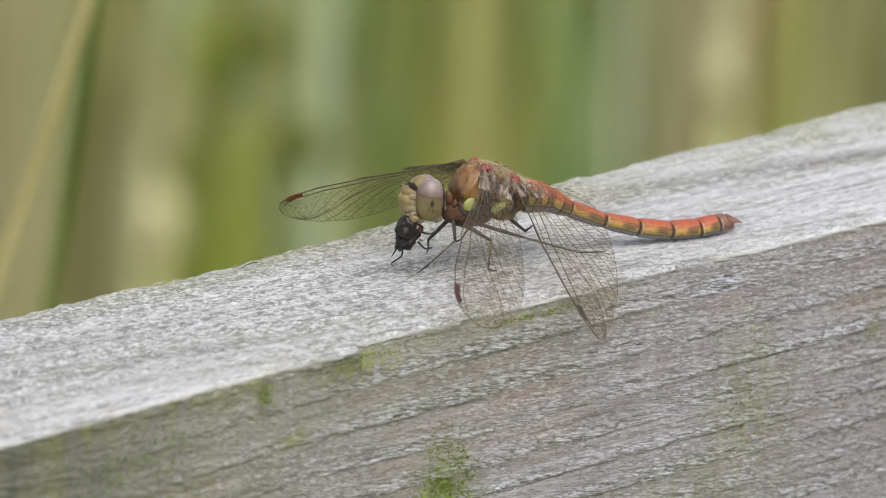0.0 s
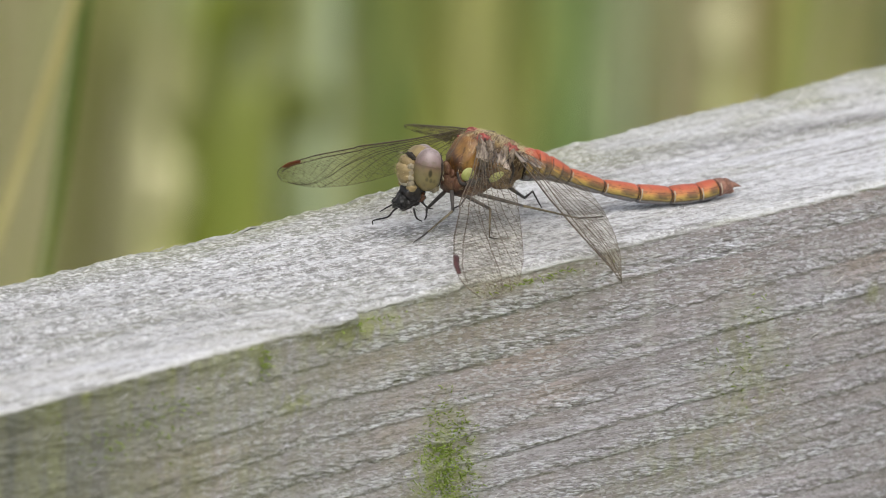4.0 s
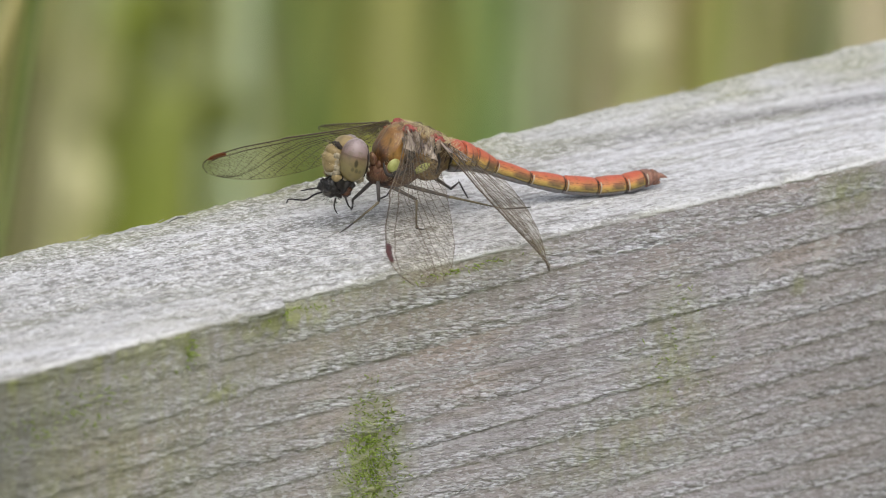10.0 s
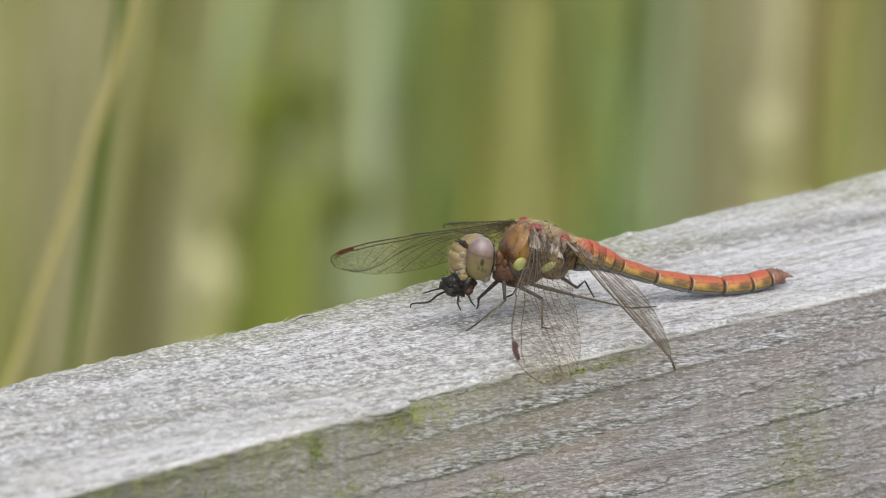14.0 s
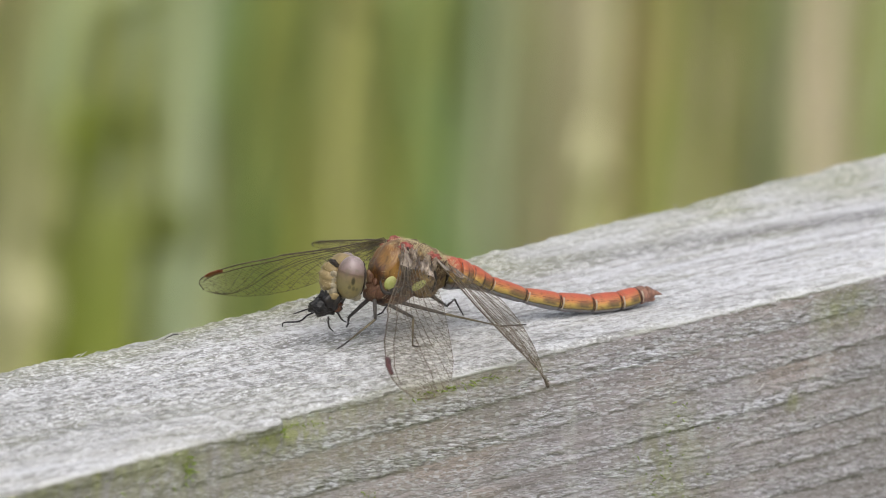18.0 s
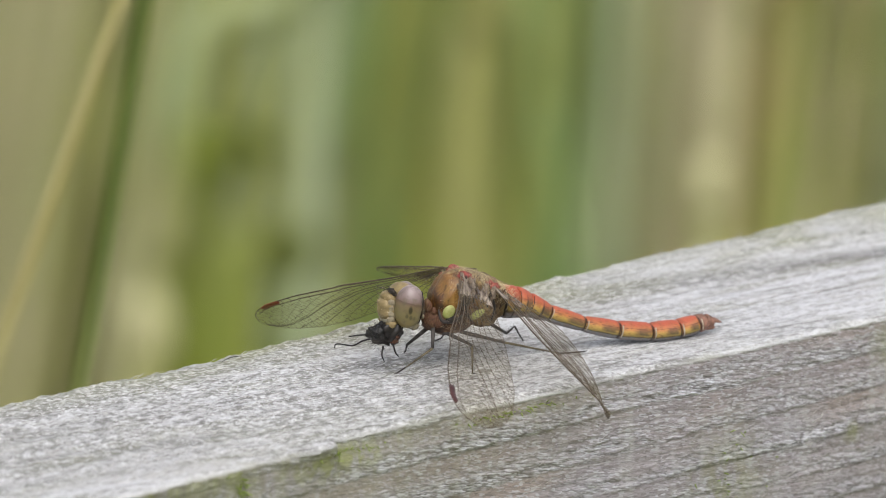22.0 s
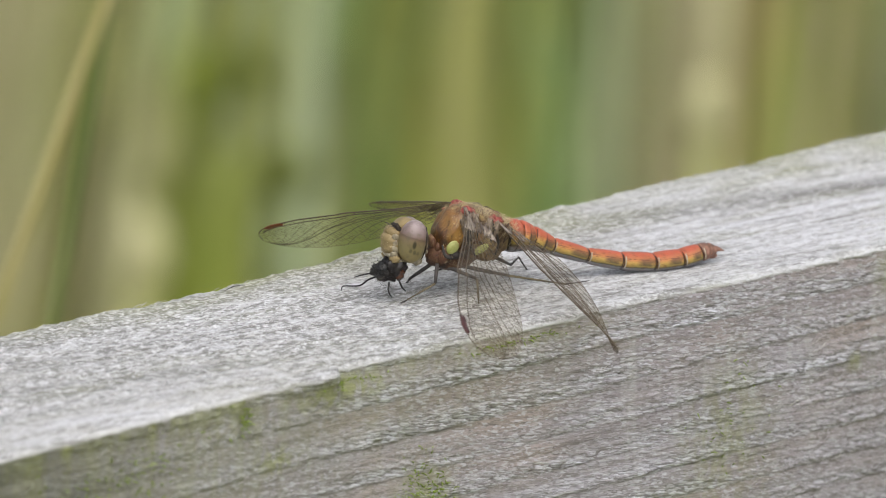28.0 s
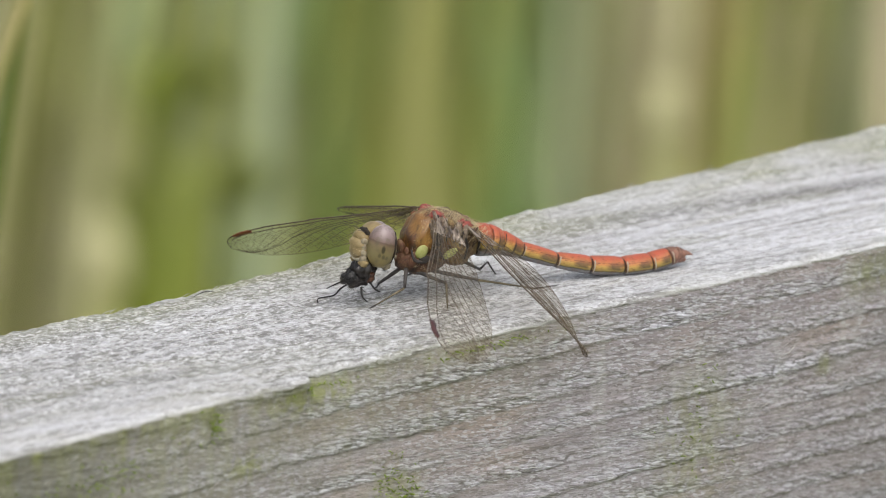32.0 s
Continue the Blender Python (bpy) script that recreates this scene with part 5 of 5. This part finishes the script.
def arched(low, high, wide, reach, material):
    """A leaf that rises from its root and leans over through two places; reach: how far its tip goes on."""
    (x1, z1), (x2, z2) = low, high
    lean = x2 - x1
    line = bent([RIGHT * p + AHEAD * q + Vector((0, 0, z)) for p, q, z in ((x1 - 0.45 * lean - 0.012, 0.02, 0.0), (x1 - 0.35 * lean, 0.01, z1 * 0.6), (x1, 0.0, z1), (x2, -0.004, z2), (x2 + lean * 0.5 * reach, -0.012, z2 + 0.45 * reach * (z2 - z1)), (x2 + lean * reach, -0.02, z2 + 0.8 * reach * (z2 - z1)))], 6)
    rings = []
    for n, c in enumerate(line):
        t = n / (len(line) - 1)
        side = RIGHT if n == 0 else (line[min(n + 1, len(line) - 1)] - line[n - 1]).cross(AHEAD).normalized()
        side = side if side.dot(RIGHT) > 0 else -side
        w = wide / 2 * min(1, 0.45 + t * 1.4) * (1 - max(0, t - 0.6) / 0.42)
        rings.append([c - side * w, c - AHEAD * (0.001 + w * 0.2), c + side * w, c + AHEAD * (0.001 - w * 0.14)])
    return Build().loft(rings).mesh("leaf", material)


def build_reeds():
    rng = random.Random(21)
    far = 2.87
    mid_z = level(300, far)
    for i in range(0, len(UPRIGHT), 2):
        leaves, mid = [], across((UPRIGHT[i][0] + UPRIGHT[i + 1][0]) / 2, far)
        for bearing, wide, slope, material in UPRIGHT[i:i + 2]:
            tall = rng.uniform(1.05, 1.35)
            dx = across(bearing, far) - mid - slope * mid_z
            leaves.append((wide / 19090 * far * 1.45, tall, slope * tall, rng.uniform(-0.01, 0.02), dx, rng.uniform(-0.012, 0.022), material))
        plant(far, mid, leaves, "bulrush", "tall bulrush with broad green and straw leaves", "bulrush", "bulrushes behind the rail")
    # a looser row just behind fills the gaps
    for bearing in range(-260, 1960, 170):
        leaves = []
        for dx in (0, 85):
            tall = rng.uniform(0.9, 1.3)
            slope = rng.gauss(0, 0.05)
            leaves.append((0.028, tall, slope * tall, rng.uniform(-0.03, 0.05), across(784 + dx, 3.12) - slope * 0.5, rng.uniform(-0.05, 0.08), (OLIVE, SAGE, OLIVE, TAN)[rng.randrange(4)]))
        plant(3.12, across(bearing, 3.12), leaves, "bulrush", "tall bulrush with broad green and straw leaves", "bulrush", "bulrushes behind the rail")
    # narrow leaves among the broad ones, of their neighbours' colours
    for bearing in range(-200, 1900, 70):
        order = sorted(UPRIGHT, key=lambda u: abs(u[0] - bearing))
        leaves = []
        for n in range(2):
            at, tall, slope = rng.uniform(2.76, 2.84), rng.uniform(0.75, 1.2), rng.gauss(0.04, 0.10)
            leaves.append((rng.uniform(0.003, 0.006), tall, slope * tall, rng.uniform(-0.02, 0.02), rng.uniform(-0.006, 0.006) - slope * mid_z, at - 2.8, order[(0, 1, 0, 2)[rng.randrange(4)]][3]))
        plant(2.8, across(bearing, 2.8), leaves, "sedge", "thin upright sedge with narrow green and tan leaves", "sedge", "sedge among the bulrushes")
    # leaves that arch across the front of the bed
    for n, (x1, y1, x2, y2, wide, material) in enumerate(ARCHING):
        near = 2.70 + 0.006 * n
        mid = across(x1, near)
        root = thing("bulrush", Matrix.Translation(spot(near, mid)), "arching bulrush leaf, green turning straw", "bulrush", "bulrushes behind the rail")
        part("leaf", arched((0, level(y1, near)), (across(x2, near) - mid, level(y2, near)), wide / 19090 * near * 1.2, 0.4 if material in (DARK, MOSSY) else 1.7, material), root)
        part("leaf", blade(0.006, 0.8, 0.1, 0.02, OLIVE), root, "", Matrix.Translation(RIGHT * (0.01 - 0.07)))
    # a pale frayed seed head and bleached stubs
    for bearing, drop, size, mat in ((1275, 325, (0.0050, 0.0085), TAN), (240, 600, (0.0055, 0.011), TAN)):
        near = 2.67
        root = thing("dead_reed", Matrix.Translation(spot(near, across(bearing, near))), "dry pale reed with a frayed buff head", "reed", "dead reeds")
        z = level(drop, near)
        part("stem", Build().tube([(0, 0, 0), (0, 0, z)], [0.003, 0.0022], 8).mesh("stem", STRAW), root)
        part("seed_head", Build().ball((0, 0, 0), (size[0], size[0], size[1]), (0, 0, 0), 12, 14, 0.5, bearing).mesh("seed_head", mat), root, "frayed buff seed head", pose(0, 0, z))
    # thin leaves that cross at all angles
    for i in range(20):
        far = rng.uniform(2.95, 3.5)
        leaves = []
        for _ in range(2):
            slope, tall = rng.gauss(0.05, 0.2), rng.uniform(0.8, 1.3)
            leaves.append((rng.uniform(0.005, 0.010), tall, slope * tall, rng.uniform(-0.05, 0.05), rng.uniform(-0.02, 0.02) - slope * 0.5, rng.uniform(-0.05, 0.05), (OLIVE, SAGE, GREEN, TAN, DARK)[rng.randrange(5)]))
        plant(far, across(rng.uniform(-250, 1850), far), leaves, "sedge", "thin arching sedge with narrow green and tan leaves", "sedge", "sedge among the bulrushes")
    # the dense bed further back
    rng, v, f = random.Random(33), [], []
    for n in range(9600):
        d = 3.15 + 5.5 * rng.random() ** 1.6
        o = rng.uniform(-1, 1) * (0.45 + 0.35 * (d - 3))
        if n >= 4200:
            d, o = 2.9 + 5.5 * rng.random() ** 1.3, rng.choice((-1, 1)) * (0.5 + 0.35 * (d - 3) + rng.uniform(0, 2.4))
        p = spot(d, o)
        w, tall, lean = rng.uniform(0.008, 0.02), rng.uniform(0.5, 1.25), rng.gauss(0, 0.12)
        bow = rng.gauss(0, 0.08)
        s = len(v)
        for i in range(5):
            t = i / 4
            c = p + RIGHT * lean * t * t + AHEAD * bow * t * t + Vector((0, 0, tall * t))
            k = w / 2 * (1 - 0.9 * max(0, t - 0.3) / 0.7)
            v += [c - RIGHT * k, c - AHEAD * k * 0.3, c + RIGHT * k]
        for i in range(4):
            a = s + 3 * i
            f += [(a, a + 1, a + 4, a + 3), (a + 1, a + 2, a + 5, a + 4)]
    tagged(new("reed_bed", mesh_of("reed_bed", v, f, BED)), "dense bed of green and straw reed leaves", "reeds", kind="stuff")


build_reeds()


def swaying_reed():
    """A dry reed and its green leaf, nearer than the bed, that sway in the wind; root at the ground."""
    root = thing("swaying_reed", pose(0.1470, 0.2572, 0), "dry yellow reed stem with a dark green leaf, leaning", "reed", "reeds near the rail")
    reach = 1.25
    line = [RIGHT * (-0.30 + 0.37 * t ** 1.15) + Vector((0, 0, reach * t)) for t in (i / 48 for i in range(49))]
    shift = RIGHT * (0.30 - 0.37 * (0.993 / reach) ** 1.15)
    line = [p + shift for p in line]
    part("stem", Build().tube(line, graded([0.0014, 0.0010, 0.0006], 49), 8).mesh("stem", DRY_STEM), root, "dry yellow stem")
    edge = [p + RIGHT * (0.007 + 0.018 * math.tanh((0.794 - t) * 12.5)) + AHEAD * 0.01 for p, t in zip(line, graded([0, 1], 49))]
    b, rings = Build(), []
    for p, t in zip(edge, graded([0, 1], 49)):
        w = 0.0018 * (1 - 0.6 * t)
        rings.append([p - RIGHT * w, p - AHEAD * 0.0006, p + RIGHT * w, p + AHEAD * 0.0006])
    leaf = part("leaf", b.loft(rings).mesh("leaf", DEEP), root, "narrow dark green leaf")
    return root, leaf


SWAYER, SWAYING_LEAF = swaying_reed()


# ---- what moves ----
def motions():
    pitch = ((0.0, -1.15), (1.0, -1.13), (2.0, -1.0), (3.2, -1.08), (3.5, -0.2), (5.5, -0.12), (7.0, 0.07), (10.0, 0.08), (13.0, 0.02), (16.0, 0.2), (20.5, 0.22), (21.0, 1.05), (23.1, 1.1), (23.5, 1.95), (24.5, 1.9), (26.5, 2.48), (30.0, 2.48), (32.0, 2.35))
    slide = ((0.0, 0.0), (3.0, 0.0), (12.0, -0.04), (16.0, 0.05), (20.0, 0.04), (21.0, 0.1), (23.0, 0.22), (24.5, 0.25), (26.5, 0.45), (32.0, 0.45))

    def curve(rows, t):
        return float(np.interp(t, [r[0] for r in rows], [r[1] for r in rows]))

    tail = mm(27.0, 0, 0)

    def body(t):
        return Matrix.Translation(tail + mm(curve(slide, t), 0, 0)) @ pose(0, 0, 0, 0, -curve(pitch, t), 0) @ Matrix.Translation(-tail)

    times = sorted({0.0, 32.0, *(r[0] for r in pitch), *(r[0] for r in slide)})
    walk(DRAGONFLY, [(t, BASE @ body(t)) for t in times])
    # the abdomen bends so that its tip stays put
    for n, (segment, rest) in enumerate(SEGMENTS):
        walk(segment, [(t, Matrix.Translation(mm(-curve(slide, t) * (n / 9) ** 0.7, 0, 0)) @ rest) for t in times])
    # the feet stay where they stand
    for leg, (hip, knee, shin, toe) in zip(LEG_PARTS, LEGS):
        h, f = Vector(hip) * MM, Vector(toe) * MM
        rows = []
        for t in times:
            want = body(t).inverted() @ f - h
            rows.append((t, Matrix.Translation(h) @ (f - h).rotation_difference(want).to_matrix().to_4x4()))
        walk(leg, rows)
    # head: nods while it chews
    nod = ((0.0, 4.0), (1.0, 4.0), (2.0, 2.0), (3.0, 2.2), (3.5, 1.0), (6.0, 0.0), (8.0, -1.6), (11.0, -2.0), (13.0, -1.0), (16.0, -2.5), (18.0, -1.3), (19.5, -3.6), (21.0, -2.5), (23.0, -1.0), (24.5, -3.4), (26.5, -5.0), (30.5, -6.2), (32.0, -5.0))
    chew = random.Random(3)
    rows = []
    for n in range(65):
        t = n / 2
        rows.append((t, pose(*(Vector(HEAD_AT) * MM), chew.uniform(-0.8, 0.8), -curve(nod, t) + chew.uniform(-0.5, 0.5), chew.uniform(-0.8, 0.8))))
    walk(HEAD, rows)
    # wings: the near forewing sweeps back, the near hindwing droops at 3.4 s
    sweep = {
        "near_fore": ((0.0, (-0.436, -0.828, -0.348), 0), (3.2, (-0.438, -0.828, -0.348), 0), (6.0, (-0.418, -0.842, -0.340), 0), (12.0, (-0.411, -0.849, -0.330), 0), (18.0, (-0.409, -0.858, -0.308), 0), (20.5, (-0.398, -0.866, -0.302), -2), (22.0, (-0.382, -0.878, -0.300), -4), (24.5, (-0.365, -0.885, -0.300), -6), (26.5, (-0.362, -0.897, -0.270), -8), (32.0, (-0.360, -0.897, -0.274), -8)),
        "far_fore": ((0.0, (-0.420, 0.840, -0.398), 0), (3.2, (-0.424, 0.844, -0.383), 0), (6.0, (-0.403, 0.856, -0.365), 0), (10.0, (-0.425, 0.845, -0.380), 0), (16.0, (-0.405, 0.860, -0.362), 0), (20.0, (-0.437, 0.832, -0.393), 0), (24.5, (-0.455, 0.835, -0.365), 0), (27.0, (-0.437, 0.855, -0.316), 0), (32.0, (-0.440, 0.850, -0.326), 0)),
        "near_hind": ((0.0, (-0.09, -0.928, -0.365), 26), (3.2, (-0.09, -0.928, -0.365), 26), (3.45, (-0.03, -0.955, -0.27), 16), (5.5, (-0.010, -0.969, -0.226), 1), (14.0, (-0.010, -0.969, -0.225), 0), (20.0, (0.004, -0.968, -0.227), -1), (26.5, (0.034, -0.967, -0.235), -3), (32.0, (0.032, -0.967, -0.237), -3)),
        "far_hind": ((0.0, (0.040, 0.965, -0.30), 0), (3.2, (0.040, 0.965, -0.29), 0), (3.5, (0.059, 0.967, -0.245), 0), (6.5, (0.055, 0.967, -0.248), 0), (10.0, (0.0, 0.967, -0.282), 0), (20.0, (-0.005, 0.968, -0.274), 0), (23.0, (0.015, 0.968, -0.266), 0), (26.5, (-0.04, 0.968, -0.266), 0), (32.0, (-0.045, 0.968, -0.266), 0)),
    }
    for key, rows in sweep.items():
        kind, mirror, base, span, chord = WINGS[key]
        rest = frame_of(base, span, chord)
        first = Vector(span).normalized()
        keys = []
        for t, way, twist in rows:
            m = first.rotation_difference(Vector(way).normalized()).to_matrix().to_4x4() @ rest
            m.translation = rest.translation
            keys.append((t, m @ pose(0, 0, 0, twist, 0, 0)))
        walk(WING_PARTS[key], keys)
    # the prey turns in the jaws as it is eaten; mm from the thorax foot point, degrees
    bites = ((0.0, -8.3, 4.5, 8, -60), (1.0, -8.6, 4.4, 0, -10), (2.0, -8.3, 4.6, 0, -20), (3.2, -7.9, 4.9, 10, -20), (5.5, -7.7, 4.9, 0, -35), (6.0, -7.7, 4.9, 0, -30), (7.0, -8.0, 5.1, 20, 15), (8.0, -8.2, 5.2, 10, 5), (9.0, -7.9, 5.3, 0, 10), (10.0, -7.5, 5.3, 0, 8), (11.0, -7.5, 5.3, 15, 8), (12.0, -7.6, 5.3, 10, 4),
             (13.0, -7.8, 5.4, -10, 8), (15.5, -8.3, 5.4, -10, 5), (17.0, -8.5, 5.4, 0, -5), (19.0, -8.1, 5.5, 10, -10), (21.0, -8.4, 5.3, 10, 4), (23.0, -8.2, 5.3, 0, 8), (24.5, -8.2, 5.3, 0, 6), (26.5, -8.5, 5.3, 10, 0), (28.0, -8.3, 5.4, 0, 4), (30.0, -8.4, 5.4, -10, -10), (31.0, -8.4, 5.4, 0, -15), (32.0, -8.3, 5.4, 0, -10))
    keys = []
    for t, x, z, rx, ry in bites:
        keys.append((t, BASE @ body(t) @ pose(x * MM, -0.3 * MM, z * MM, rx, ry, 0)))
    walk(PREY, keys)
    # wind in the near reed: sideways travel
    gusts = ((0.0, -6.7), (1.0, -5.4), (2.0, -6.7), (3.0, -7.5), (5.5, -3.7), (6.0, 0.0), (7.0, 1.9), (8.0, -1.2), (9.0, -3.4), (10.0, -4.5), (11.0, -4.8), (12.0, -8.7), (13.0, -11.6), (13.5, -11.1), (15.5, -6.5), (16.0, -7.5), (17.0, -11.2), (18.5, -9.0), (20.0, -4.0), (21.0, -4.1), (22.0, -5.0), (23.0, 5.6), (24.0, 15.0), (24.5, 5.0), (26.5, 1.9), (27.0, -3.5), (28.0, -3.5), (29.0, -8.4), (30.0, -12.1), (31.0, -9.5), (32.0, -10.8))
    place = Matrix.Translation((0.1470, 0.2572, 0))
    walk(SWAYER, [(t, place @ Matrix.Rotation(off * 0.896 / 993, 4, AHEAD)) for t, off in gusts])
    # its leaf swings on its own
    flutter = ((0.0, -5.0), (3.0, -5.0), (7.0, -5.8), (10.0, -4.0), (12.0, -6.2), (16.0, -6.0), (20.0, -3.0), (22.0, 0.0), (23.0, -5.0), (24.0, -7.2), (24.5, -7.0), (27.0, -5.0), (32.0, -5.0))
    walk(SWAYING_LEAF, [(t, Matrix.Rotation(off / 993, 4, AHEAD)) for t, off in flutter])


motions()
